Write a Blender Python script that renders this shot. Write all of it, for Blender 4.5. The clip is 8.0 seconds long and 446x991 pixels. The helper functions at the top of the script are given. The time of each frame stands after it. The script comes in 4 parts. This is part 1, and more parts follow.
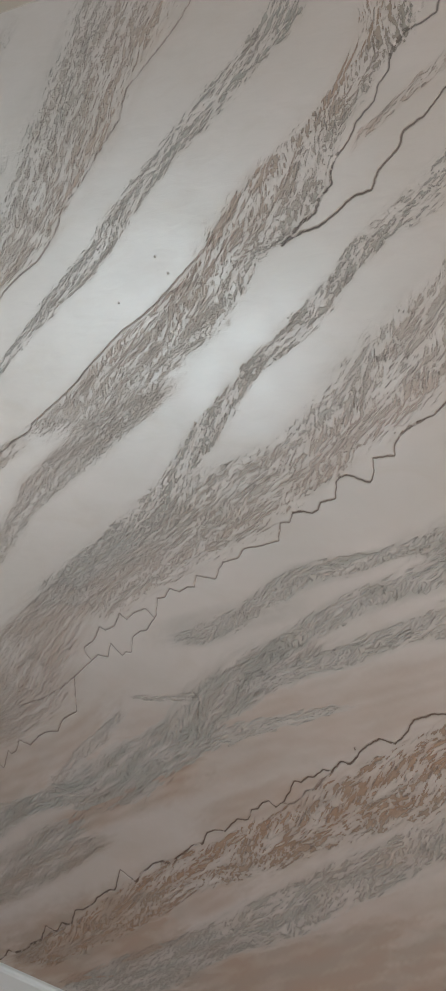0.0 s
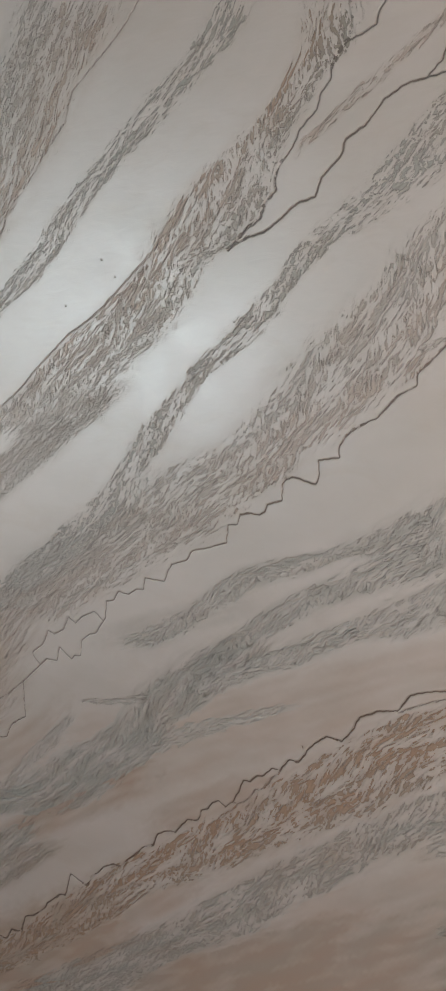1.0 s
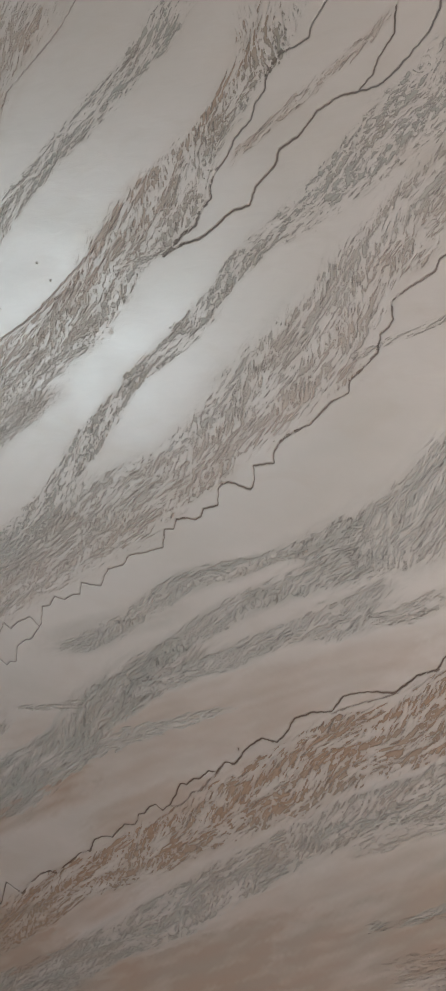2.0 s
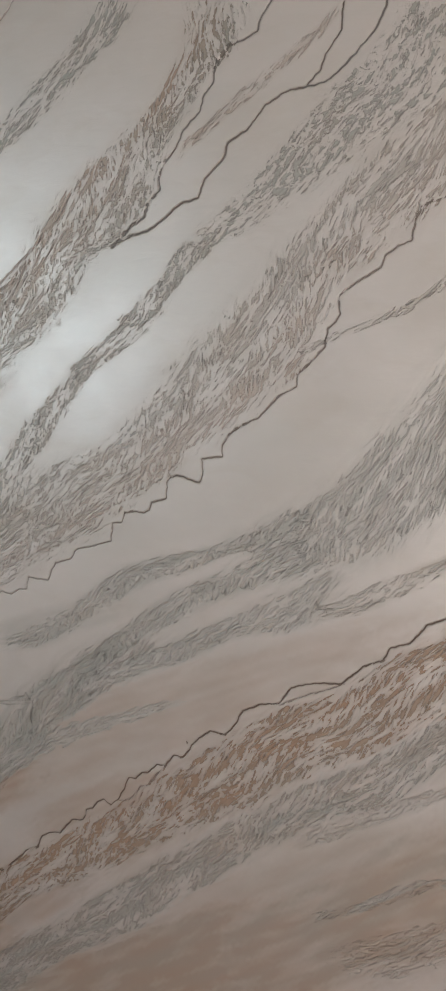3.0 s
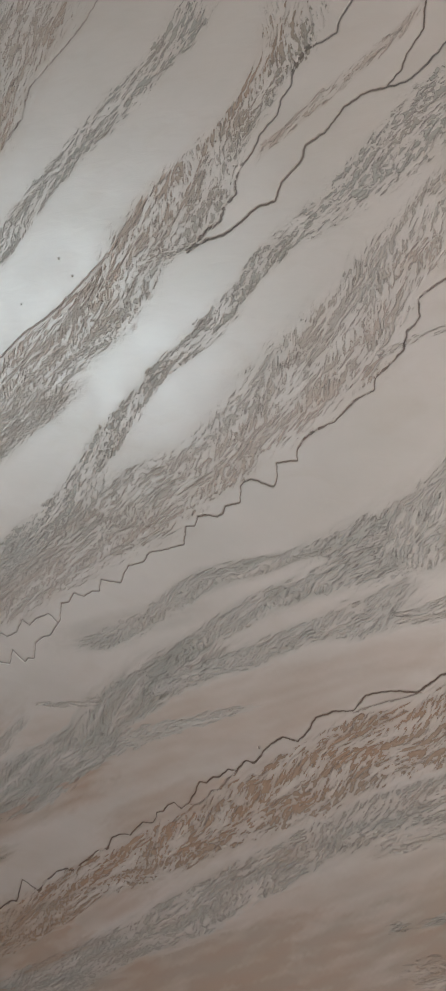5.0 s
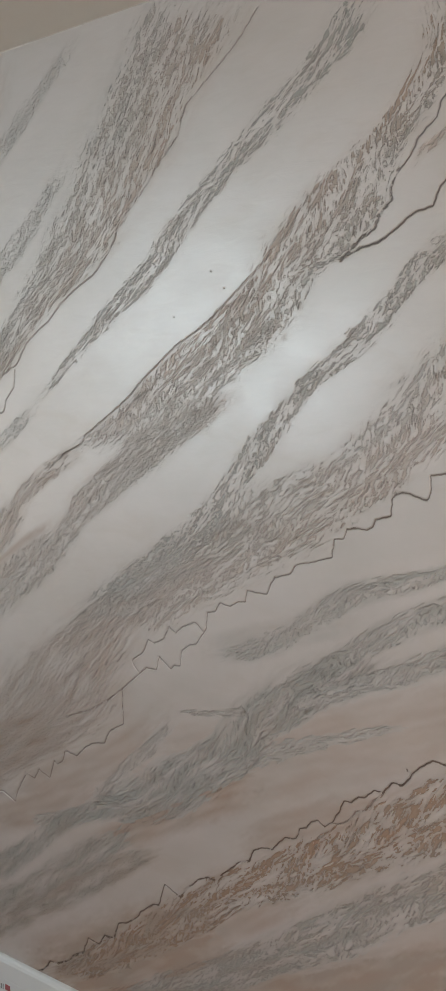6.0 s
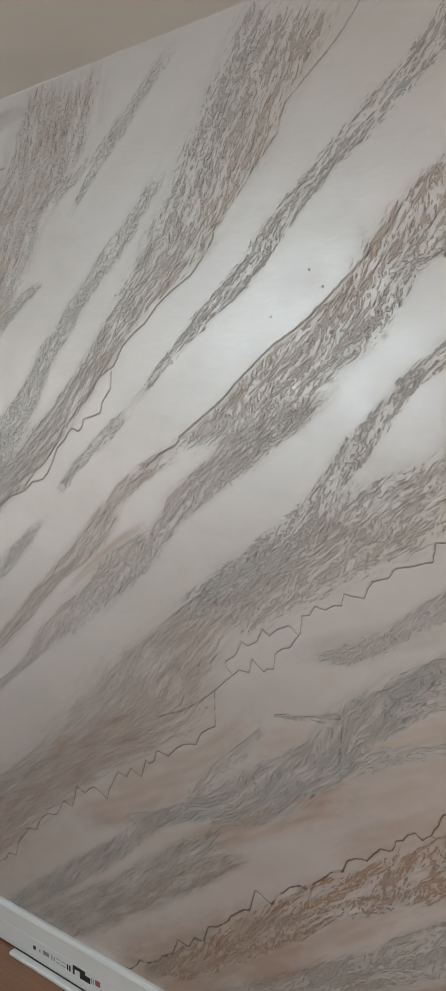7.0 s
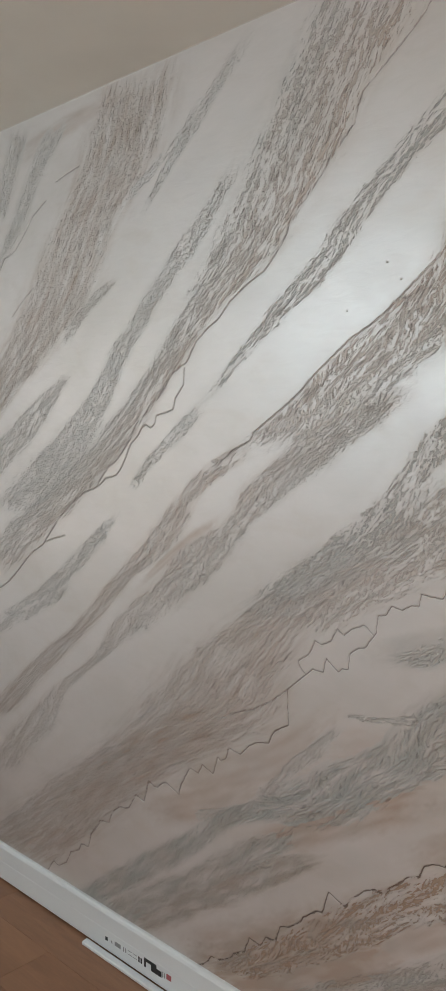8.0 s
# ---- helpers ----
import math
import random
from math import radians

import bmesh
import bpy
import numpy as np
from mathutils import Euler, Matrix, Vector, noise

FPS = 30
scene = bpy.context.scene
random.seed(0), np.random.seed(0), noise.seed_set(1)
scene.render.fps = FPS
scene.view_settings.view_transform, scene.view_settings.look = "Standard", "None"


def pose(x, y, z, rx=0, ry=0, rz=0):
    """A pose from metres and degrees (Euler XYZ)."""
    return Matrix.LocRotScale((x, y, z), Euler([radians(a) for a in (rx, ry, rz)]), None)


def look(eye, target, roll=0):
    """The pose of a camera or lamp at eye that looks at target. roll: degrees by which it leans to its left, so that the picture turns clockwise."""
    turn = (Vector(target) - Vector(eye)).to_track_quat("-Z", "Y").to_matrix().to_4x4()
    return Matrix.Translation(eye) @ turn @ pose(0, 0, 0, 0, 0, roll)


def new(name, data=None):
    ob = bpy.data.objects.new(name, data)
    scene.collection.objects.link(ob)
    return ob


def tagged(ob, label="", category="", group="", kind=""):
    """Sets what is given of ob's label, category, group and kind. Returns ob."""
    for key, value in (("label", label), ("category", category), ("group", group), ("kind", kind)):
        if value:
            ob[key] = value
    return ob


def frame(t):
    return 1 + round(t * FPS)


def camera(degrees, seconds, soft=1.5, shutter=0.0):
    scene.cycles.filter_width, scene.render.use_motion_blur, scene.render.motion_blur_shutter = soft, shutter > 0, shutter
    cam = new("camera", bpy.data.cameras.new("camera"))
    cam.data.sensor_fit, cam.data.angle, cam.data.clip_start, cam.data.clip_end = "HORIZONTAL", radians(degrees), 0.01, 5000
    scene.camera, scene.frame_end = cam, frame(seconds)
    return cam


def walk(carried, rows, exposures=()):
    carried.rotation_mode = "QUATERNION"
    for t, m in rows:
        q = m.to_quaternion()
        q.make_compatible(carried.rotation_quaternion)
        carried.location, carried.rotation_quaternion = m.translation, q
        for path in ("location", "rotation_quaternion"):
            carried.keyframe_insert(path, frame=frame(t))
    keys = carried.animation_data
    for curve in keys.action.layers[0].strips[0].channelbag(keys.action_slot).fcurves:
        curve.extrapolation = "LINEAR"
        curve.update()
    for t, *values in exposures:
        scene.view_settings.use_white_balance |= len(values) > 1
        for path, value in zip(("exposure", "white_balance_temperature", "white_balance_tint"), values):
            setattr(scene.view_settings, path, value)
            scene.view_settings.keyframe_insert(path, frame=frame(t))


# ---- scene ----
FOV = 30.02
cam = camera(FOV, 8.0, soft=1.15)
# seconds, x, y, z, yaw to the left, pitch up, lean to the right
ROWS = [
    (0.0, -0.007, -1.576, 1.601, 30.50, -4.57, 0.03),
    (0.5, 0.001, -1.578, 1.602, 28.94, -4.54, 0.05),
    (1.0, 0.009, -1.582, 1.604, 27.26, -4.47, 0.12),
    (1.5, 0.023, -1.583, 1.606, 25.48, -4.32, 0.08),
    (2.0, 0.025, -1.587, 1.613, 23.25, -4.41, -0.09),
    (2.2, 0.027, -1.587, 1.613, 22.46, -4.46, -0.15),
    (3.3, 0.033, -1.584, 1.606, 19.45, -4.76, -0.44),
    (3.5, 0.033, -1.584, 1.605, 19.27, -4.76, -0.46),
    (4.0, 0.032, -1.593, 1.605, 18.98, -4.56, -0.55),
    (4.2, 0.028, -1.595, 1.606, 18.97, -4.51, -0.54),
    (5.3, -0.024, -1.596, 1.606, 26.81, -4.20, -0.50),
    (5.5, -0.026, -1.592, 1.606, 29.15, -4.01, -0.54),
    (6.0, -0.044, -1.592, 1.609, 32.91, -3.84, -0.71),
    (6.5, -0.053, -1.585, 1.605, 36.35, -3.61, -0.79),
    (7.0, -0.076, -1.589, 1.600, 38.76, -3.61, -0.88),
    (7.5, -0.088, -1.587, 1.600, 41.30, -3.81, -0.76),
    (8.0, -0.103, -1.590, 1.604, 43.24, -4.04, -0.78),
]
walk(cam, [(t, pose(x, y, z, 0, 0, yaw) @ pose(0, 0, 0, 90 + pitch) @ pose(0, 0, 0, 0, 0, -lean))
           for t, x, y, z, yaw, pitch, lean in ROWS], exposures=[(0.0, 0.01), (1.5, -0.02), (3.5, 0.04), (5.5, 0.01), (7.0, 0.09), (8.0, 0.17)])

# the room: decorated wall at y = 0, room towards -y
CEIL = 2.63
X0, X1, Y1 = -3.75, 2.3, -2.7
WIN = (-3.2, -2.2, 1.85, 2.5)          # x from, x to, z from, z to, in the wall opposite
# the next two openings are made up, out of view, to fill the light
FILL_WIN2 = (0.3, 1.95, 1.0, 1.7)
FILL_WIN3 = (-2.5, -0.9, 0.9, 2.2)             # y from, y to, in the side wall

# ---- light ----
world = bpy.data.worlds.new("sky")
scene.world = world
world.use_nodes = True
wn = world.node_tree.nodes
sky = wn.new("ShaderNodeTexSky")
sky.sky_type, sky.sun_disc, sky.sun_elevation, sky.sun_rotation = "NISHITA", False, radians(38), radians(60)
world.node_tree.links.new(sky.outputs[0], wn["Background"].inputs[0])
wn["Background"].inputs[1].default_value = 0.12


def opening_lamp(name, middle, facing, width, height, watts, colour):
    """Area lamp in an unseen window opening; only the first answers to a highlight on the wall."""
    lamp = bpy.data.lights.new(name, "AREA")
    lamp.shape, lamp.size, lamp.size_y, lamp.energy, lamp.color = "RECTANGLE", width, height, watts, colour
    new(name, lamp).matrix_world = look(middle, Vector(middle) + Vector(facing))


def middle_of(opening):
    a, b, c, d = opening
    return (a + b) / 2, (c + d) / 2, b - a, d - c


mx, mz, mw, mh = middle_of(WIN)
opening_lamp("added_window_lamp", (mx, Y1 - 0.12, mz), (0, 1, 0), mw, mh, 22, (0.67, 0.845, 0.955))
# two added fill lamps, for the right and the left of the wall
mx, mz, mw, mh = middle_of(FILL_WIN2)
opening_lamp("added_window_lamp", (mx, Y1 - 0.12, mz), (0, 1, 0), mw, mh, 41, (0.98, 0.952, 0.945))
my, mz, mw, mh = middle_of(FILL_WIN3)
opening_lamp("added_window_lamp", (X0 - 0.12, my, mz), (1, 0, 0), mw, mh, 6.5, (1.0, 0.92, 0.87))


# ---- materials ----
def material(name):
    m = bpy.data.materials.new(name)
    m.use_nodes = True
    return m, m.node_tree.nodes, m.node_tree.links, m.node_tree.nodes["Principled BSDF"]


def noise_node(nodes, links, scale, detail=4, rough=0.55, stretch=(1, 1, 1), turn=(0, 0, 0), distort=0.0):
    co = nodes.new("ShaderNodeTexCoord")
    mp = nodes.new("ShaderNodeMapping")
    mp.inputs["Scale"].default_value, mp.inputs["Rotation"].default_value = stretch, turn
    n = nodes.new("ShaderNodeTexNoise")
    n.inputs["Scale"].default_value, n.inputs["Detail"].default_value = scale, detail
    n.inputs["Roughness"].default_value, n.inputs["Distortion"].default_value = rough, distort
    links.new(co.outputs["Object"], mp.inputs[0])
    links.new(mp.outputs[0], n.inputs["Vector"])
    return n.outputs["Fac"]


def span(nodes, links, value, a, b, c, d):
    r = nodes.new("ShaderNodeMapRange")
    r.inputs[1].default_value, r.inputs[2].default_value, r.inputs[3].default_value, r.inputs[4].default_value = a, b, c, d
    links.new(value, r.inputs[0])
    return r.outputs[0]


def mix(nodes, links, fac, a, b, how="MIX"):
    m = nodes.new("ShaderNodeMix")
    m.data_type, m.blend_type = "RGBA", how
    for socket, v in ((m.inputs[0], fac), (m.inputs[6], a), (m.inputs[7], b)):
        if isinstance(v, (int, float)):
            socket.default_value = v
        elif isinstance(v, tuple):
            socket.default_value = (*v, 1)
        else:
            links.new(v, socket)
    return m.outputs[2]


def maths(nodes, links, how, a, b):
    m = nodes.new("ShaderNodeMath")
    m.operation = how
    for socket, v in zip(m.inputs, (a, b)):
        if isinstance(v, (int, float)):
            socket.default_value = v
        else:
            links.new(v, socket)
    return m.outputs[0]


def bump(nodes, links, bsdf, height, strength, distance):
    b = nodes.new("ShaderNodeBump")
    b.inputs["Strength"].default_value, b.inputs["Distance"].default_value = strength, distance
    links.new(height, b.inputs["Height"])
    links.new(b.outputs[0], bsdf.inputs["Normal"])


def decorative_plaster():
    """Pearly polished plaster; brown and grey pigment lies in the carved strokes and as a thin glazing round them, with
    some shade painted in at the foot.
    """
    m, n, l, p = material("pearl_plaster")

    def attribute(name):
        a = n.new("ShaderNodeAttribute")
        a.attribute_name = name
        return a.outputs["Fac"]
    pigment, warmth, level, rim, line = [attribute(k) for k in ("pigment", "warmth", "level", "rim", "line")]
    inside, turn, fan, grain = [attribute(k) for k in ("inside", "turn", "fan", "grain")]
    place = n.new("ShaderNodeCombineXYZ")
    l.new(attribute("run"), place.inputs[0])
    l.new(attribute("across"), place.inputs[1])

    def combing(factor, more, length, width):
        """Fine marks in the run of the strokes, about -1 to 1."""
        r = n.new("ShaderNodeVectorRotate")
        r.rotation_type = "Z_AXIS"
        l.new(place.outputs[0], r.inputs["Vector"])
        l.new(maths(n, l, "ADD", maths(n, l, "MULTIPLY", turn, -factor), -more), r.inputs["Angle"])
        mp = n.new("ShaderNodeMapping")
        mp.inputs["Scale"].default_value = (1 / length, 1 / width, 1)
        l.new(r.outputs[0], mp.inputs[0])
        t = n.new("ShaderNodeTexNoise")
        t.inputs["Scale"].default_value, t.inputs["Detail"].default_value = 1.0, 2
        t.inputs["Roughness"].default_value, t.inputs["Distortion"].default_value = 0.6, 0.5
        l.new(mp.outputs[0], t.inputs["Vector"])
        return span(n, l, t.outputs["Fac"], 0.25, 0.75, -1, 1)
    first, second = combing(0.55, 0.0, 0.050, 0.0082), combing(1.5, radians(6), 0.046, 0.0086)
    comb = maths(n, l, "ADD", maths(n, l, "MULTIPLY", first, maths(n, l, "SUBTRACT", 1, fan)), maths(n, l, "MULTIPLY", second, fan))
    chips = combing(1.0, radians(12), 0.0150, 0.0092)
    comb = maths(n, l, "ADD", maths(n, l, "MULTIPLY", comb, maths(n, l, "SUBTRACT", 1, grain)), maths(n, l, "MULTIPLY", chips, grain))
    comb = maths(n, l, "MULTIPLY", comb, inside)
    level = maths(n, l, "ADD", level, maths(n, l, "MULTIPLY", comb, 0.80))
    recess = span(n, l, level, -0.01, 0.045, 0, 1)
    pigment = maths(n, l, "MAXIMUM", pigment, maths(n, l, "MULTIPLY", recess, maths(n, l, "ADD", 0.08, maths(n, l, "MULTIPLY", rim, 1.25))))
    line = maths(n, l, "MULTIPLY", line, span(n, l, level, 0.0, 0.10, 0, 1))
    fleck = noise_node(n, l, 260, 3, 0.6)
    cloud = noise_node(n, l, 2.2, 5, 0.55, (1, 1, 1.7), (0, radians(35), 0), 0.6)
    cloud2 = noise_node(n, l, 5.5, 5, 0.6, (1, 1, 2.2), (0, radians(30), 0), 0.8)
    pearl = mix(n, l, span(n, l, cloud, 0.42, 0.68, 0, 1), (0.658, 0.618, 0.588), (0.606, 0.57, 0.532))
    pearl = mix(n, l, span(n, l, cloud2, 0.52, 0.75, 0, 0.3), pearl, (0.55, 0.49, 0.425))
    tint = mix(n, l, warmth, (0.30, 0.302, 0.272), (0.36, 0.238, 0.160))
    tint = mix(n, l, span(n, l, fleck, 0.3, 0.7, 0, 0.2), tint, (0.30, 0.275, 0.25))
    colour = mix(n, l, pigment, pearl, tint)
    colour = mix(n, l, line, colour, mix(n, l, warmth, (0.115, 0.10, 0.088), (0.14, 0.088, 0.058)))
    l.new(colour, p.inputs["Base Color"])
    sheen = noise_node(n, l, 9, 4, 0.6)
    gloss = span(n, l, sheen, 0.3, 0.7, 0.38, 0.47)
    l.new(maths(n, l, "ADD", gloss, maths(n, l, "MULTIPLY", pigment, 0.14)), p.inputs["Roughness"])
    l.new(maths(n, l, "SUBTRACT", 0.40, maths(n, l, "MULTIPLY", pigment, 0.34)), p.inputs["Metallic"])
    p.inputs["Specular IOR Level"].default_value = 0.6
    trowel = noise_node(n, l, 14, 3, 0.5, (1, 1, 2.5), (0, radians(40), 0), 0.5)
    fine = noise_node(n, l, 420, 2, 0.5)
    h = maths(n, l, "ADD", maths(n, l, "MULTIPLY", trowel, 0.2), maths(n, l, "MULTIPLY", fine, maths(n, l, "ADD", 0.02, maths(n, l, "MULTIPLY", recess, 0.12))))
    h = maths(n, l, "SUBTRACT", h, maths(n, l, "MULTIPLY", span(n, l, level, -0.10, 0.16, 0, 1), 0.6))
    h = maths(n, l, "SUBTRACT", h, maths(n, l, "MULTIPLY", comb, 0.16))
    bump(n, l, p, h, 0.9, 0.0035)
    return m


def paint(name, colour, rough, grain=60, depth=0.0006, var=0.06):
    m, n, l, p = material(name)
    f = noise_node(n, l, 3.0, 5)
    dark = tuple(c * (1 - var) for c in colour)
    l.new(mix(n, l, span(n, l, f, 0.35, 0.65, 0, 1), dark, colour), p.inputs["Base Color"])
    l.new(span(n, l, noise_node(n, l, 25, 4), 0.3, 0.7, rough - 0.05, rough + 0.08), p.inputs["Roughness"])
    bump(n, l, p, noise_node(n, l, grain, 4), 0.4, depth)
    return m


def wood_floor():
    m, n, l, p = material("brown_wood_laminate")
    info = n.new("ShaderNodeObjectInfo")
    grain = noise_node(n, l, 5, 6, 0.65, (1, 9, 9), (0, 0, 0), 1.2)
    fine = noise_node(n, l, 40, 4, 0.6, (1, 14, 14))
    c = mix(n, l, span(n, l, grain, 0.35, 0.68, 0, 1), (0.165, 0.078, 0.042), (0.30, 0.15, 0.082))
    c = mix(n, l, span(n, l, fine, 0.5, 0.75, 0, 0.5), c, (0.14, 0.066, 0.035))
    c = mix(n, l, span(n, l, info.outputs["Random"], 0, 1, 0, 0.6), c, (0.40, 0.215, 0.118))
    c = mix(n, l, span(n, l, noise_node(n, l, 1.4, 3, 0.5, (1, 4, 4)), 0.45, 0.65, 0, 0.45), c, (0.15, 0.07, 0.04))
    l.new(c, p.inputs["Base Color"])
    l.new(span(n, l, grain, 0.3, 0.7, 0.38, 0.5), p.inputs["Roughness"])
    bump(n, l, p, fine, 0.25, 0.0006)
    return m


def glass():
    m, n, l, p = material("window_glass")
    p.inputs["Transmission Weight"].default_value, p.inputs["Roughness"].default_value = 1.0, 0.0
    p.inputs["IOR"].default_value = 1.1
    return m


PLASTER = decorative_plaster()
CEILING = paint("ceiling_white_paint", (0.745, 0.71, 0.63), 0.8, 90)
WALL = paint("warm_white_wall_paint", (0.8, 0.77, 0.73), 0.7, 120)
WHITE = paint("white_skirting", (0.74, 0.77, 0.77), 0.38, 40, 0.0003, 0.04)
BLACK = paint("black_print", (0.02, 0.02, 0.02), 0.5)
GREYP = paint("grey_print", (0.25, 0.26, 0.26), 0.5)
REDP = paint("red_print", (0.42, 0.12, 0.13), 0.5)
SEAL = paint("acrylic_sealant", (0.62, 0.59, 0.54), 0.3)
GLASS = glass()
FLOORM = wood_floor()


# ---- mesh helpers ----
def link(name, bm, mat, parent=None, label=""):
    me = bpy.data.meshes.new(name)
    bm.to_mesh(me)
    bm.free()
    me.materials.append(mat)
    ob = new(name, me)
    ob.parent = parent
    if label:
        tagged(ob, label)
    return ob


def box_into(bm, a, b, bevel=0.0):
    made = bmesh.ops.create_cube(bm, size=1)["verts"]
    for v in made:
        v.co = Vector([(a[i] + b[i]) / 2 + v.co[i] * (b[i] - a[i]) for i in range(3)])
    if bevel:
        edges = list({e for v in made for e in v.link_edges})
        bmesh.ops.bevel(bm, geom=edges, offset=bevel, segments=2, affect="EDGES", profile=0.5)


def box(name, a, b, mat, parent=None, label="", bevel=0.0):
    bm = bmesh.new()
    box_into(bm, a, b, bevel)
    return link(name, bm, mat, parent, label)


def boxes(name, parts, mat, parent=None, label=""):
    bm = bmesh.new()
    for a, b in parts:
        box_into(bm, a, b)
    return link(name, bm, mat, parent, label)


def profile_run(name, xa, xb, outline, mat, parent=None, label="", steps=1):
    """A moulding along x with an outline of (y, z) points."""
    bm = bmesh.new()
    rings = []
    for k in range(steps + 1):
        x = xa + (xb - xa) * k / steps
        rings.append([bm.verts.new((x, y, z)) for y, z in outline])
    for r, q in zip(rings, rings[1:]):
        for i in range(len(r)):
            j = (i + 1) % len(r)
            bm.faces.new((r[i], q[i], q[j], r[j]))
    bm.faces.new(rings[0][::-1])
    bm.faces.new(rings[-1])
    bmesh.ops.recalc_face_normals(bm, faces=bm.faces)
    return link(name, bm, mat, parent, label)


# ---- the room's shell ----
wall = box("wall_north", (X0 - 0.2, 0.006, -0.1), (X1 + 0.2, 0.2, CEIL + 0.1), WALL)
tagged(wall, "wall with pearly decorative plaster carved in slanting brown and grey veins", "wall", kind="structure")
tagged(box("ceiling", (X0 - 0.2, Y1 - 0.2, CEIL), (X1 + 0.2, 0.004, CEIL + 0.12), CEILING),
       "plain matt off-white painted ceiling", "ceiling", kind="structure")
floor = box("floor", (X0 - 0.2, Y1 - 0.2, -0.1), (X1 + 0.2, 0.004, -0.012), FLOORM)
tagged(floor, "reddish brown wood laminate floor boards", "floor", kind="structure")
# unseen walls, placed by guess to close the room and bounce light
a3, b3, c3, d3 = FILL_WIN3
tagged(boxes("wall_west", [((X0 - 0.2, Y1, -0.012), (X0, a3, CEIL)), ((X0 - 0.2, b3, -0.012), (X0, 0.0, CEIL)),
                           ((X0 - 0.2, a3, -0.012), (X0, b3, c3)), ((X0 - 0.2, a3, d3), (X0, b3, CEIL))], WALL),
       "unseen plain warm white side wall with an added window", "wall", kind="structure")
tagged(box("wall_east", (X1, Y1, -0.012), (X1 + 0.2, 0.0, CEIL), WALL), "unseen plain warm white painted side wall", "wall", kind="structure")
(a1, b1, c1, d1), (a2, b2, c2, d2) = WIN, FILL_WIN2
tagged(boxes("wall_south", [
    ((X0 - 0.2, Y1 - 0.2, -0.012), (a1, Y1, CEIL)), ((a1, Y1 - 0.2, -0.012), (b1, Y1, c1)), ((a1, Y1 - 0.2, d1), (b1, Y1, CEIL)),
    ((b1, Y1 - 0.2, -0.012), (a2, Y1, CEIL)), ((a2, Y1 - 0.2, -0.012), (b2, Y1, c2)), ((a2, Y1 - 0.2, d2), (b2, Y1, CEIL)),
    ((b2, Y1 - 0.2, -0.012), (X1 + 0.2, Y1, CEIL))], WALL), "unseen plain warm white wall with two added windows", "wall", kind="structure")


def window(name, place, turn, w, h):
    win = tagged(new(name), "unseen white framed window with clear glass, added round a lamp", "window", kind="structure")
    win.matrix_world = pose(*place, 0, 0, turn)
    boxes("window_frame", [((0, -0.03, 0), (0.05, 0.03, h)), ((w - 0.05, -0.03, 0), (w, 0.03, h)),
                           ((0.05, -0.03, 0), (w - 0.05, 0.03, 0.05)), ((0.05, -0.03, h - 0.05), (w - 0.05, 0.03, h))], WHITE, win)
    box("pane", (0.05, -0.004, 0.05), (w - 0.05, 0.004, h - 0.05), GLASS, win).visible_shadow = False


window("window_1", (a1, Y1 - 0.165, c1), 0, b1 - a1, d1 - c1)
# frames put round the two fill lamps
window("fill_window_2", (a2, Y1 - 0.165, c2), 0, b2 - a2, d2 - c2)
window("fill_window_3", (X0 - 0.165, a3, c3), 90, b3 - a3, d3 - c3)

# ---- the carved plaster ----
GX0, GX1, GZ0, GZ1 = -2.85, 0.15, 0.09, CEIL
NZ = 1480
u = np.linspace(0, 1, 1531)
gx = GX1 - (GX1 - GX0) * (0.62 * u + 0.38 * u * u)
gx = gx[::-1].copy()
NX = len(gx) - 1
gz = np.linspace(GZ0, GZ1, NZ + 1)
DZ = (GZ1 - GZ0) / NZ
shape = (NZ + 1, NX + 1)
DEPTH = np.zeros(shape, np.float32)
PIGMENT = np.zeros(shape, np.float32)
LINE = np.zeros(shape, np.float32)
LEVEL = np.full(shape, -0.3, np.float32)
RIM = np.zeros(shape, np.float32)
HOLD = np.zeros(shape, np.float32)
WARM = np.full(shape, 0.5, np.float32)
OWNER = np.zeros(shape, np.int16)
RUN = np.zeros(shape, np.float32)
ACROSS = np.zeros(shape, np.float32)
TURN = np.zeros(shape, np.float32)
FAN = np.zeros(shape, np.float32)
GRAIN = np.zeros(shape, np.float32)
INSIDE = np.zeros(shape, np.float32)
BEST = np.zeros(shape, np.float32)
XX, ZZ = np.meshgrid(gx.astype(np.float32), gz.astype(np.float32))


def smooth(a, b, x):
    t = np.clip((x - a) / (b - a), 0, 1)
    return t * t * (3 - 2 * t)


def grad_noise(x, y, seed):
    """Gradient noise, about -1 to 1."""
    xi, yi = np.floor(x).astype(np.int64), np.floor(y).astype(np.int64)
    fx, fy = (x - xi).astype(np.float32), (y - yi).astype(np.float32)

    def corner(dx, dy):
        h = ((xi + dx) * 374761393 + (yi + dy) * 668265263 + seed * 974634777) & 0x7FFFFFFF
        h = ((h ^ (h >> 13)) * 1274126177) & 0x7FFFFFFF
        a = ((h ^ (h >> 16)) & 4095).astype(np.float32) * np.float32(2 * np.pi / 4096)
        return np.cos(a) * (fx - dx) + np.sin(a) * (fy - dy)
    wx, wy = fx * fx * fx * (fx * (fx * 6 - 15) + 10), fy * fy * fy * (fy * (fy * 6 - 15) + 10)
    lo = corner(0, 0) * (1 - wx) + corner(1, 0) * wx
    hi = corner(0, 1) * (1 - wx) + corner(1, 1) * wx
    return (lo * (1 - wy) + hi * wy) * 1.5


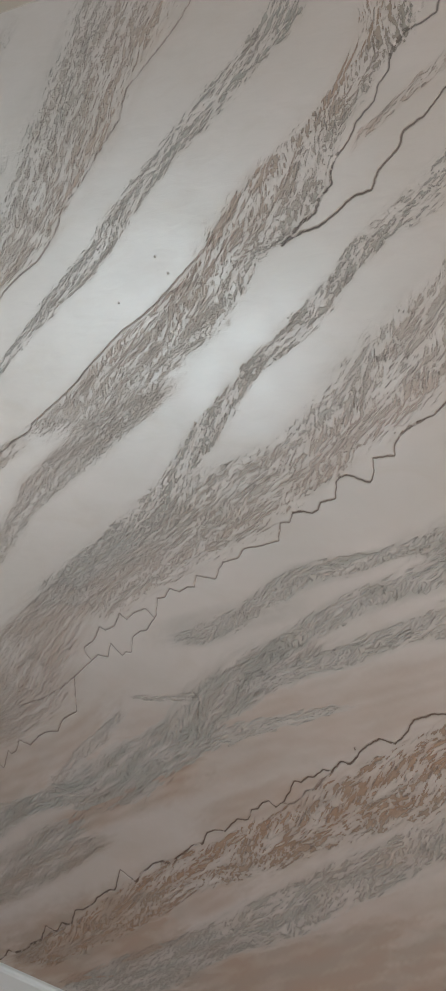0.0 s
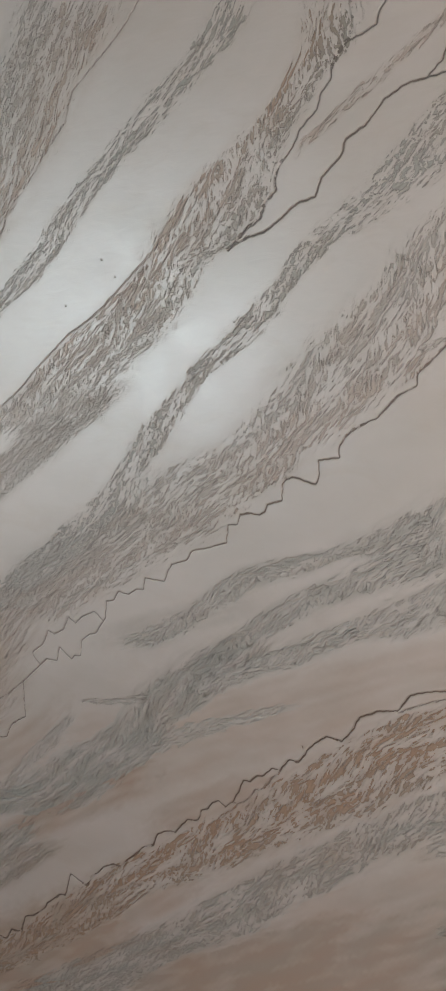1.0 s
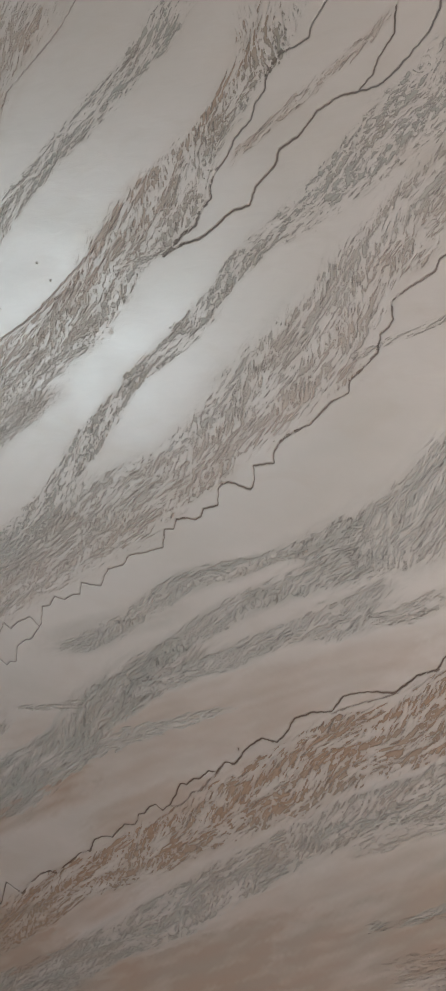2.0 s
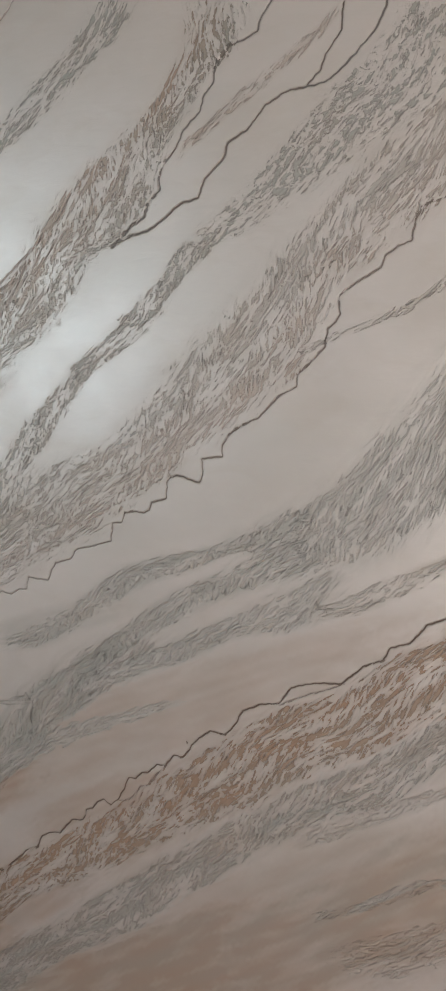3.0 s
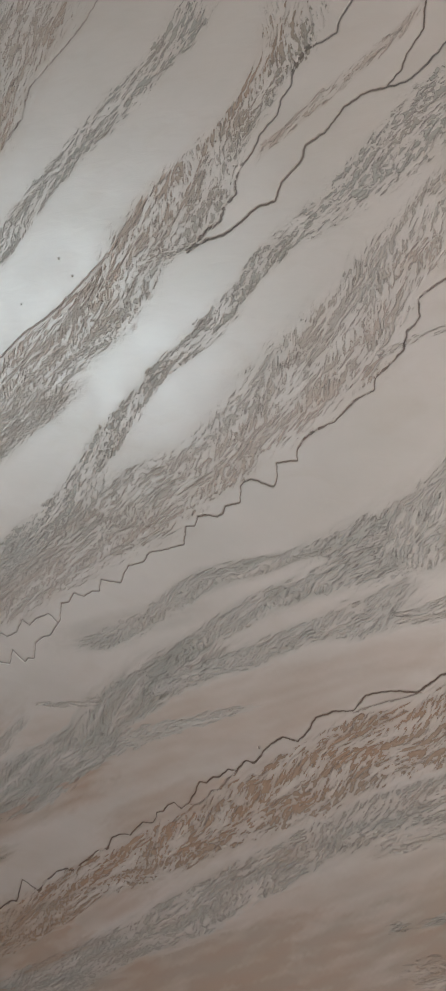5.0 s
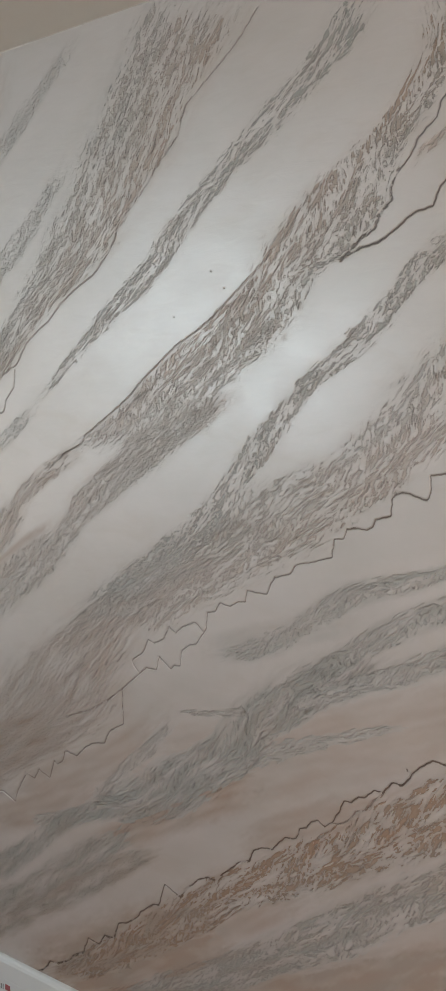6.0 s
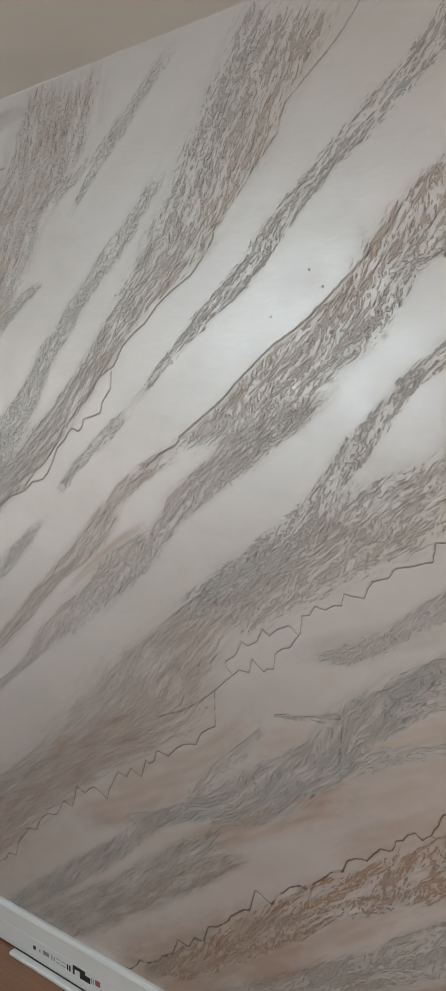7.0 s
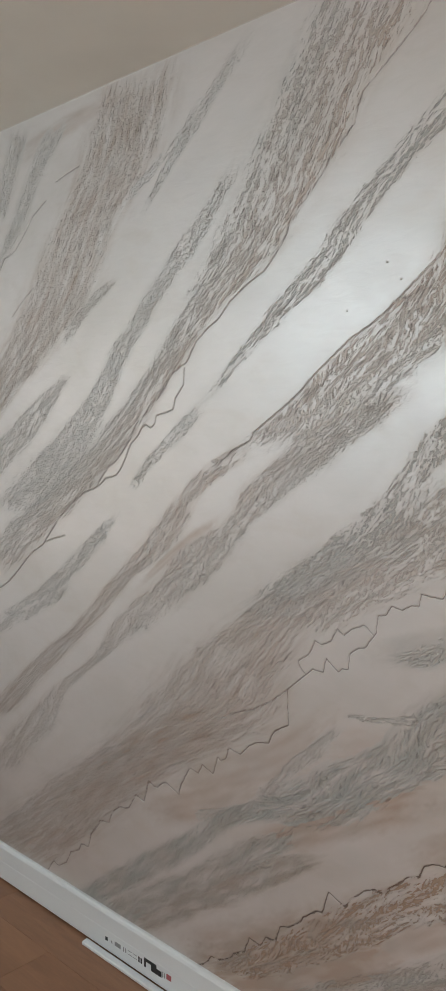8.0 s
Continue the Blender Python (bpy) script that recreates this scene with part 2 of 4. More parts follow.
def spline(points, n):
    """Catmull-Rom through the points, n samples at even steps along it."""
    p = np.array(points, float)
    p = np.vstack([2 * p[0] - p[1], p, 2 * p[-1] - p[-2]])
    out = []
    t = np.linspace(0, 1, 40, endpoint=False)[:, None]
    for k in range(1, len(p) - 2):
        a, b, c, d = p[k - 1:k + 3]
        out.append(0.5 * (2 * b + (c - a) * t + (2 * a - 5 * b + 4 * c - d) * t * t + (3 * b - a - 3 * c + d) * t ** 3))
    out = np.vstack(out + [p[-2:-1]])
    mid = (out[:, :2] + out[:, 2:4]) / 2 if out.shape[1] == 4 else out
    s = np.r_[0, np.cumsum(np.hypot(*np.diff(mid, axis=0).T))]
    m = max(int(s[-1] / n), 2)
    q = np.linspace(0, s[-1], m)
    return np.stack([np.interp(q, s, out[:, i]) for i in range(out.shape[1])], 1), q


BANDS, GROOVES = [], []


def band(warm_a, warm_b, dens, angle, grain_a, grain_b, halo, slit, rim, stations):
    """A vein of strokes between two edges a and b: pigment warmth and grain at each edge, density, turn of the strokes,
    glazing round it (tint alone where density is below 0), and how far thin slits take the place of broad strokes,
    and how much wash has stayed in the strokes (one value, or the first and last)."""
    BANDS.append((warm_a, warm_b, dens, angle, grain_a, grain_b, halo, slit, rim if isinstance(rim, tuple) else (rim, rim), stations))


def groove(width, dark, points):
    """A thin carved line."""
    GROOVES.append((width, dark, points))


band(0.1, 0.2, 0.75, 6, 0.8, 0.8, 1.3, 0.3, 0.14, [
    (-2.369, 2.606, -2.237, 2.587), (-2.493, 2.465, -2.397, 2.446), (-2.627, 2.282, -2.543, 2.269),
    (-2.749, 2.149, -2.684, 2.141)])
band(0.1, 0.2, 0.75, 6, 0.8, 0.8, 1.3, 0.3, 0.14, [
    (-2.585, 2.628, -2.482, 2.613), (-2.665, 2.458, -2.579, 2.421), (-2.723, 2.319, -2.658, 2.308)])
band(0.8, 0.75, 0.74, 8, 0.85, 0.95, 2.0, 0.2, 0.14, [
    (-2.100, 2.684, -1.737, 2.645), (-2.129, 2.609, -1.782, 2.570), (-2.224, 2.426, -1.881, 2.368),
    (-2.356, 2.251, -2.030, 2.231), (-2.525, 2.047, -2.157, 2.041), (-2.650, 1.905, -2.319, 1.900),
    (-2.840, 1.708, -2.573, 1.736), (-3.075, 1.495, -2.843, 1.525)])
band(0.0, 0.1, 0.8, 5, 0.8, 0.8, 1.2, 0.3, 0.14, [
    (-1.540, 2.620, -1.490, 2.610), (-1.656, 2.521, -1.615, 2.494), (-1.775, 2.427, -1.726, 2.399),
    (-1.862, 2.319, -1.831, 2.305), (-1.954, 2.214, -1.935, 2.208)])
band(0.1, 0.1, 0.85, 5, 0.8, 0.8, 0.8, 0.3, 0.14, [
    (-1.763, 2.440, -1.743, 2.419), (-1.832, 2.388, -1.816, 2.371), (-1.928, 2.341, -1.901, 2.319),
    (-2.025, 2.280, -1.996, 2.266)])
band(0.3, 0.3, 0.74, 5, 0.6, 0.6, 0.9, 0.3, 0.14, [
    (-2.046, 2.080, -2.023, 2.066), (-2.173, 2.023, -2.096, 2.015), (-2.269, 1.945, -2.204, 1.950),
    (-2.336, 1.881, -2.285, 1.868)])
band(0.3, 0.35, 0.85, 12, 0.3, 0.3, 0.8, 0.3, 0.35, [
    (-2.237, 1.822, -2.211, 1.819), (-2.344, 1.777, -2.290, 1.755), (-2.472, 1.711, -2.358, 1.684),
    (-2.594, 1.644, -2.451, 1.594), (-2.724, 1.568, -2.603, 1.498), (-2.890, 1.454, -2.760, 1.380)])
band(0.1, 1.0, 0.8, 6, 0.9, 0.1, 1.1, 0.1, (0.5, 0.26), [
    (-1.282, 2.694, -0.954, 2.578), (-1.325, 2.626, -1.015, 2.525), (-1.422, 2.454, -1.148, 2.400),
    (-1.508, 2.326, -1.227, 2.274), (-1.574, 2.215, -1.331, 2.159), (-1.689, 2.056, -1.415, 2.063),
    (-1.785, 1.923, -1.602, 1.945), (-1.914, 1.783, -1.729, 1.833), (-2.094, 1.629, -1.873, 1.674),
    (-2.354, 1.445, -2.072, 1.498), (-2.635, 1.287, -2.358, 1.293), (-2.871, 1.127, -2.678, 1.076)])
band(0.0, 0.0, 0.8, 6, 0.9, 0.9, 1.1, 0.3, 0.14, [
    (-1.572, 2.325, -1.516, 2.320), (-1.646, 2.245, -1.583, 2.233), (-1.773, 2.131, -1.697, 2.110),
    (-1.877, 2.042, -1.801, 2.019), (-1.988, 1.935, -1.905, 1.916), (-2.074, 1.846, -1.987, 1.822),
    (-2.188, 1.717, -2.064, 1.695), (-2.354, 1.598, -2.140, 1.581), (-2.575, 1.456, -2.268, 1.435),
    (-2.802, 1.308, -2.480, 1.300)])
band(0.0, 0.05, 0.78, 5, 0.6, 0.3, 0.4, 0.2, (0.66, 0.45), [
    (-0.764, 2.567, -0.662, 2.539), (-0.823, 2.492, -0.722, 2.466), (-0.870, 2.431, -0.764, 2.406),
    (-0.935, 2.369, -0.837, 2.348), (-1.023, 2.299, -0.930, 2.275), (-1.118, 2.220, -1.033, 2.206),
    (-1.267, 2.095, -1.174, 2.083), (-1.310, 2.037, -1.222, 2.017), (-1.452, 1.924, -1.391, 1.897),
    (-1.562, 1.816, -1.502, 1.819), (-1.644, 1.738, -1.605, 1.734), (-1.732, 1.673, -1.683, 1.659)])
band(0.0, 0.05, 0.6, 5, 0.8, 0.8, 0.8, 0.2, 0.3, [
    (-1.690, 1.700, -1.650, 1.690), (-1.732, 1.673, -1.683, 1.659), (-1.822, 1.603, -1.760, 1.590),
    (-1.928, 1.515, -1.884, 1.509), (-2.001, 1.422, -1.972, 1.416)])
band(0.1, 0.1, 0.8, 6, 0.8, 0.8, 1.0, 0.3, 0.3, [
    (-2.025, 1.391, -1.990, 1.386), (-2.162, 1.291, -2.108, 1.269), (-2.296, 1.193, -2.197, 1.188),
    (-2.423, 1.104, -2.345, 1.091), (-2.579, 1.016, -2.536, 1.003), (-2.744, 0.939, -2.702, 0.918)])
band(0.1, 0.1, 0.8, 6, 0.8, 0.8, 1.0, 0.3, 0.3, [
    (-2.290, 1.163, -2.236, 1.149), (-2.359, 1.091, -2.310, 1.071), (-2.475, 1.030, -2.438, 1.001),
    (-2.623, 0.967, -2.592, 0.936), (-2.766, 0.884, -2.723, 0.864)])
band(0.9, 0.05, 0.78, 18, 0.0, 0.8, 0.6, 0.1, (0.78, 0.14), [
    (-0.604, 2.522, -0.430, 2.473), (-0.634, 2.449, -0.481, 2.410), (-0.643, 2.346, -0.539, 2.320),
    (-0.720, 2.248, -0.603, 2.255), (-0.804, 2.189, -0.665, 2.169), (-0.870, 2.140, -0.688, 2.082),
    (-0.964, 2.057, -0.745, 1.995), (-1.029, 1.955, -0.825, 1.966), (-1.115, 1.883, -0.885, 1.871),
    (-1.215, 1.806, -0.964, 1.793), (-1.341, 1.719, -1.065, 1.725), (-1.498, 1.619, -1.141, 1.626),
    (-1.600, 1.560, -1.300, 1.545)])
band(1.0, 0.9, 0.78, 8, 0.2, 0.4, 1.4, 0.4, 0.14, [
    (-1.508, 1.607, -1.459, 1.566), (-1.607, 1.559, -1.575, 1.517), (-1.724, 1.481, -1.690, 1.438),
    (-1.829, 1.381, -1.722, 1.371), (-1.945, 1.270, -1.817, 1.265),
    (-2.070, 1.158, -1.953, 1.184), (-2.235, 1.006, -2.091, 1.055), (-2.445, 0.863, -2.218, 0.948),
    (-2.682, 0.675, -2.438, 0.763), (-2.903, 0.496, -2.641, 0.586)])
band(0.75, 0.3, 0.8, 14, 0.3, 0.9, 1.3, 0.4, 0.3, [
    (-1.180, 1.730, -0.990, 1.745), (-1.300, 1.640, -1.080, 1.670), (-1.433, 1.544, -1.165, 1.609),
    (-1.527, 1.476, -1.333, 1.486), (-1.596, 1.380, -1.492, 1.381),
    (-1.771, 1.282, -1.612, 1.245), (-1.894, 1.157, -1.815, 1.093), (-2.016, 1.075, -1.943, 1.016),
    (-2.162, 0.905, -2.042, 0.950), (-2.351, 0.777, -2.275, 0.775), (-2.510, 0.647, -2.351, 0.636),
    (-2.684, 0.494, -2.496, 0.511), (-2.860, 0.325, -2.603, 0.378)])
band(0.0, 0.1, 0.8, 10, 0.9, 0.5, 0.7, 0.1, (0.58, 0.45), [
    (-0.130, 2.460, 0.061, 2.355), (-0.184, 2.394, -0.008, 2.292), (-0.273, 2.296, -0.112, 2.199),
    (-0.379, 2.207, -0.252, 2.123), (-0.472, 2.109, -0.377, 2.053), (-0.543, 2.048, -0.465, 2.003),
    (-0.641, 1.966, -0.583, 1.950), (-0.744, 1.858, -0.688, 1.829), (-0.862, 1.763, -0.802, 1.742),
    (-0.940, 1.685, -0.885, 1.665), (-1.023, 1.600, -0.948, 1.572), (-1.106, 1.491, -1.015, 1.479),
    (-1.192, 1.413, -1.067, 1.405), (-1.299, 1.339, -1.157, 1.318), (-1.443, 1.240, -1.281, 1.231),
    (-1.577, 1.136, -1.383, 1.142)])
band(0.15, 0.75, 0.82, 18, 0.5, 0.15, 1.0, 0.35, (0.6, 0.4), [
    (0.052, 2.346, 0.097, 2.205), (-0.044, 2.276, 0.034, 2.134), (-0.129, 2.212, -0.084, 2.062),
    (-0.234, 2.137, -0.142, 2.000), (-0.334, 2.058, -0.230, 1.938), (-0.413, 1.973, -0.288, 1.885),
    (-0.476, 1.895, -0.335, 1.793), (-0.596, 1.801, -0.384, 1.712), (-0.701, 1.687, -0.500, 1.618),
    (-0.801, 1.586, -0.650, 1.513), (-0.973, 1.516, -0.741, 1.442), (-1.128, 1.424, -0.815, 1.387),
    (-1.299, 1.323, -0.949, 1.305), (-1.465, 1.206, -1.121, 1.216), (-1.625, 1.063, -1.263, 1.108)])
band(0.55, 1.0, 0.9, -6, 0.8, 0.4, 1.8, 0.45, (0.25, 0.5), [
    (-1.184, 1.410, -1.020, 1.372), (-1.410, 1.247, -1.129, 1.279), (-1.553, 1.135, -1.286, 1.162),
    (-1.716, 1.012, -1.375, 0.996), (-1.863, 0.887, -1.397, 0.878), (-2.095, 0.655, -1.603, 0.746),
    (-2.359, 0.464, -1.890, 0.550), (-2.644, 0.249, -2.167, 0.308), (-2.910, 0.049, -2.410, 0.103)])
band(0.9, 0.9, 0.88, 4, 0.3, 0.5, 0.8, 0.3, 0.35, [
    (-0.305, 2.419, -0.294, 2.399), (-0.361, 2.360, -0.351, 2.340), (-0.421, 2.318, -0.409, 2.296),
    (-0.467, 2.291, -0.452, 2.267), (-0.538, 2.244, -0.520, 2.225), (-0.587, 2.207, -0.572, 2.190),
    (-0.636, 2.175, -0.622, 2.157), (-0.678, 2.137, -0.643, 2.117)])
band(0.0, 0.0, 0.92, 18, 0.5, 0.5, 1.76, 0.9, 0.62, [
    (-0.268, 1.498, -0.244, 1.419), (-0.425, 1.430, -0.412, 1.375), (-0.574, 1.363, -0.522, 1.347),
    (-0.683, 1.333, -0.627, 1.303), (-0.784, 1.302, -0.725, 1.270), (-0.892, 1.218, -0.829, 1.201),
    (-1.025, 1.148, -0.957, 1.120), (-1.126, 1.110, -1.110, 1.082)])
band(0.0, 0.0, 0.92, 22, 0.4, 0.4, 1.76, 0.9, 0.62, [
    (-0.267, 1.464, -0.242, 1.351), (-0.424, 1.372, -0.398, 1.301), (-0.573, 1.300, -0.521, 1.262),
    (-0.668, 1.251, -0.626, 1.211), (-0.783, 1.171, -0.710, 1.157), (-0.876, 1.103, -0.813, 1.078),
    (-1.025, 1.008, -0.941, 0.986)])
band(0.0, 0.0, 0.92, 18, 0.4, 0.4, 1.76, 0.9, 0.62, [
    (-0.264, 1.372, -0.240, 1.271), (-0.422, 1.281, -0.396, 1.204), (-0.546, 1.211, -0.506, 1.175),
    (-0.653, 1.158, -0.598, 1.126), (-0.798, 1.097, -0.709, 1.080), (-0.892, 1.055, -0.829, 1.022),
    (-1.026, 0.978, -0.941, 0.945)])
band(0.1, 0.1, 0.95, 3, 0.3, 0.3, 0.3, 0.9, 0.62, [
    (-0.974, 1.010, -0.957, 0.986), (-1.096, 0.978, -1.078, 0.963), (-1.215, 0.955, -1.207, 0.947)])
band(0.05, 0.1, 1.0, 14, 0.3, 0.3, 2.54, 0.8, 0.62, [
    (-0.654, 1.221, -0.625, 1.142), (-0.799, 1.159, -0.753, 1.065), (-0.941, 1.076, -0.868, 0.984),
    (-1.025, 1.002, -0.933, 0.932), (-1.115, 0.906, -0.958, 0.881), (-1.248, 0.823, -1.044, 0.803),
    (-1.412, 0.710, -1.211, 0.671), (-1.499, 0.657, -1.471, 0.605), (-1.612, 0.585, -1.583, 0.539),
    (-1.729, 0.485, -1.683, 0.446), (-1.861, 0.393, -1.795, 0.353), (-2.016, 0.277, -1.933, 0.249),
    (-2.199, 0.142, -2.101, 0.125), (-2.411, -0.009, -2.302, -0.019)])
band(0.1, 0.1, 0.92, 4, 0.2, 0.2, 1.22, 1, 0.62, [
    (-0.590, 1.047, -0.583, 1.042), (-0.738, 1.007, -0.723, 0.985), (-0.892, 0.951, -0.860, 0.920),
    (-1.026, 0.893, -0.975, 0.858), (-1.115, 0.837, -1.044, 0.813)])
band(0.3, 0.3, 0.85, 5, 0.4, 0.4, 1.08, 0.9, 0.62, [
    (-1.223, 0.942, -1.179, 0.941), (-1.307, 0.850, -1.257, 0.848), (-1.412, 0.747, -1.370, 0.736),
    (-1.500, 0.657, -1.435, 0.658)])
band(0.0, 0.0, 0.9, 26, 0.3, 0.4, 1.62, 0.8, 0.62, [
    (-0.004, 1.871, 0.019, 1.511), (-0.099, 1.757, -0.074, 1.462), (-0.188, 1.648, -0.147, 1.409),
    (-0.306, 1.517, -0.241, 1.352), (-0.445, 1.428, -0.359, 1.323), (-0.594, 1.353, -0.524, 1.295)])
band(0.3, 0.3, 0.85, 5, 0.6, 0.6, 1.08, 0.8, 0.42, [
    (0.001, 1.401, 0.001, 1.378), (-0.088, 1.376, -0.081, 1.353), (-0.204, 1.323, -0.156, 1.305),
    (-0.301, 1.273, -0.251, 1.248), (-0.403, 1.244, -0.364, 1.217)])
band(0.2, 0.3, 1.0, 10, 0.4, 0.4, 2.3, 0.8, 0.62, [
    (-1.292, 0.681, -1.253, 0.634), (-1.432, 0.596, -1.385, 0.551), (-1.568, 0.497, -1.494, 0.453),
    (-1.712, 0.384, -1.632, 0.346), (-1.857, 0.294, -1.756, 0.257), (-2.015, 0.192, -1.892, 0.162),
    (-2.166, 0.081, -2.008, 0.062), (-2.338, -0.034, -2.165, -0.056)])
band(0.45, 0.5, 0.95, 6, 0.6, 0.6, 2.7, 0.65, 0.5, [
    (-1.224, 0.616, -1.233, 0.585), (-1.389, 0.546, -1.363, 0.487), (-1.540, 0.456, -1.480, 0.400),
    (-1.706, 0.338, -1.626, 0.298), (-1.892, 0.226, -1.795, 0.182), (-2.039, 0.124, -1.948, 0.082)])
band(0.2, 0.2, 0.95, 5, 0.3, 0.3, 1.2, 0.9, 0.62, [
    (-1.543, 0.625, -1.533, 0.604), (-1.624, 0.592, -1.607, 0.569), (-1.709, 0.553, -1.689, 0.535)])
band(1.0, 0.75, 0.85, 16, 0.2, 0.5, 2.0, 0.4, 0.95, [
    (0.026, 1.315, 0.064, 1.143), (-0.078, 1.254, -0.045, 1.083), (-0.200, 1.170, -0.137, 1.034),
    (-0.323, 1.087, -0.245, 0.956), (-0.453, 1.026, -0.359, 0.894), (-0.650, 0.897, -0.552, 0.765),
    (-0.797, 0.780, -0.676, 0.702), (-0.958, 0.667, -0.827, 0.606), (-1.136, 0.550, -0.975, 0.531),
    (-1.314, 0.401, -1.157, 0.384), (-1.510, 0.250, -1.337, 0.255), (-1.728, 0.091, -1.513, 0.138)])
band(0.25, 0.2, 0.88, 14, 0.4, 0.6, 1.9, 0.7, 0.9, [
    (0.031, 1.151, 0.034, 1.056), (-0.079, 1.078, -0.065, 0.982), (-0.245, 0.963, -0.193, 0.872),
    (-0.411, 0.866, -0.357, 0.795), (-0.705, 0.662, -0.618, 0.597), (-0.859, 0.546, -0.734, 0.497),
    (-1.064, 0.398, -0.891, 0.401), (-1.317, 0.240, -1.065, 0.263), (-1.561, 0.058, -1.257, 0.118)])
band(0.4, 0.3, 0.8, 5, 0.6, 0.6, 1.35, 0.8, 0.42, [
    (0.026, 0.989, 0.026, 0.965), (-0.075, 0.937, -0.068, 0.917), (-0.193, 0.881, -0.168, 0.853),
    (-0.318, 0.818, -0.292, 0.791), (-0.410, 0.752, -0.396, 0.735)])
band(0.3, 0.2, 0.8, 5, 0.6, 0.6, 1.35, 0.8, 0.42, [
    (0.032, 0.807, 0.033, 0.776), (-0.063, 0.760, -0.062, 0.730), (-0.141, 0.730, -0.140, 0.702),
    (-0.239, 0.674, -0.238, 0.646), (-0.394, 0.599, -0.394, 0.583)])
band(0.8, 0.6, 0.75, 5, 0.6, 0.6, 1.89, 0.8, 0.42, [
    (0.034, 0.727, 0.038, 0.628), (-0.061, 0.682, -0.058, 0.581), (-0.187, 0.617, -0.185, 0.519),
    (-0.340, 0.557, -0.326, 0.506)])
band(0.3, 0.4, 0.9, 4, 0.4, 0.4, 0.5, 0.3, 0.42, [
    (-0.049, 1.960, -0.020, 1.931), (-0.092, 1.924, -0.076, 1.900), (-0.124, 1.883, -0.109, 1.867),
    (-0.158, 1.855, -0.146, 1.843), (-0.210, 1.828, -0.202, 1.814), (-0.275, 1.807, -0.270, 1.792),
    (-0.330, 1.784, -0.323, 1.770), (-0.405, 1.758, -0.396, 1.743), (-0.456, 1.739, -0.450, 1.727)])
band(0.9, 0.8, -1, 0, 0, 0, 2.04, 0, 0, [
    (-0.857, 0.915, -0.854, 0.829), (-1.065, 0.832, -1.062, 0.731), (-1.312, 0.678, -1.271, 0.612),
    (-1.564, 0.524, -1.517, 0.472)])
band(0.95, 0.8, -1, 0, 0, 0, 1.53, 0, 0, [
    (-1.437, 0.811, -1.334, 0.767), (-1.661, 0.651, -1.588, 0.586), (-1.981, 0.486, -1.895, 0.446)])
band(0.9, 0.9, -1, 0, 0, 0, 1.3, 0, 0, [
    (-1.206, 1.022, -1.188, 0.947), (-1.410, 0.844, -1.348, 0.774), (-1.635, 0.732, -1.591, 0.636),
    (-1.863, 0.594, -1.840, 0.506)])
# low tint: part stain, part fall-off of light painted into the colour
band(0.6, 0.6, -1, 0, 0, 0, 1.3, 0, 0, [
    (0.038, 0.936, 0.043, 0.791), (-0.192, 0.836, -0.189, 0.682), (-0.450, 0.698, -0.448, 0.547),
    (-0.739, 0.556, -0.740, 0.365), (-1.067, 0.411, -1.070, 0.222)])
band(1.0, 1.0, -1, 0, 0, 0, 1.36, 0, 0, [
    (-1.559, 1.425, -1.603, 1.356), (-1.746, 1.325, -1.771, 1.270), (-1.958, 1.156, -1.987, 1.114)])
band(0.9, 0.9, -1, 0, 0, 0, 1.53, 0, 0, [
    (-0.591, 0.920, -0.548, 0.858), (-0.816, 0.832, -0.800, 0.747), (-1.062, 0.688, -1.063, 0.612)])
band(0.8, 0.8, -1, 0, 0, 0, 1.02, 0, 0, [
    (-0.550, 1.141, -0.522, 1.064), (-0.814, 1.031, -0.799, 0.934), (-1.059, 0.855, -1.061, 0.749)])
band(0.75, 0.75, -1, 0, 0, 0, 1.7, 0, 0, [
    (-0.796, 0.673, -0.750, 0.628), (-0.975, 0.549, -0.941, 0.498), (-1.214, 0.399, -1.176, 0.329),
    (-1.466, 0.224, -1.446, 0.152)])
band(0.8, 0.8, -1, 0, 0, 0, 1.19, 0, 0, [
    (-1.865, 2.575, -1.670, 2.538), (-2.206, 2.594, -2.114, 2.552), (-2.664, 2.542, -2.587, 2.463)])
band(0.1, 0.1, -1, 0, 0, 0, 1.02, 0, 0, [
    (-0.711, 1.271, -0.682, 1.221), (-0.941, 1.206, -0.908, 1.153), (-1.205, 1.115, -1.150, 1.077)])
# two foot bands: tan stain, deepened to paint in the dimmer light there
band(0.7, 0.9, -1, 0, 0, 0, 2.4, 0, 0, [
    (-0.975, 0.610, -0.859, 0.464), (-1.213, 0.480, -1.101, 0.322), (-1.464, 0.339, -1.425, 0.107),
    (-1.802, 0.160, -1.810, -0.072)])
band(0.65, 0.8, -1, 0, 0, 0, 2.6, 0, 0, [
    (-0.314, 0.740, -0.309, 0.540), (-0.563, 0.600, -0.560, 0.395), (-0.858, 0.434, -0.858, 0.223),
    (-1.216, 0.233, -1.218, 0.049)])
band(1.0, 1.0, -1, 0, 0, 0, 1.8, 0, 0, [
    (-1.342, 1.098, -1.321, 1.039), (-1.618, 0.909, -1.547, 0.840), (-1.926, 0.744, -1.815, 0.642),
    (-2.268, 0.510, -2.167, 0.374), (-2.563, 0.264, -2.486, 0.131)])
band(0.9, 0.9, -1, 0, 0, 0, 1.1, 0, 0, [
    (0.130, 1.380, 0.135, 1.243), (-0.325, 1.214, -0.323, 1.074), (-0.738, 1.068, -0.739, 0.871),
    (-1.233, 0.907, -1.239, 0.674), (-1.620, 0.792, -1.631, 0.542)])
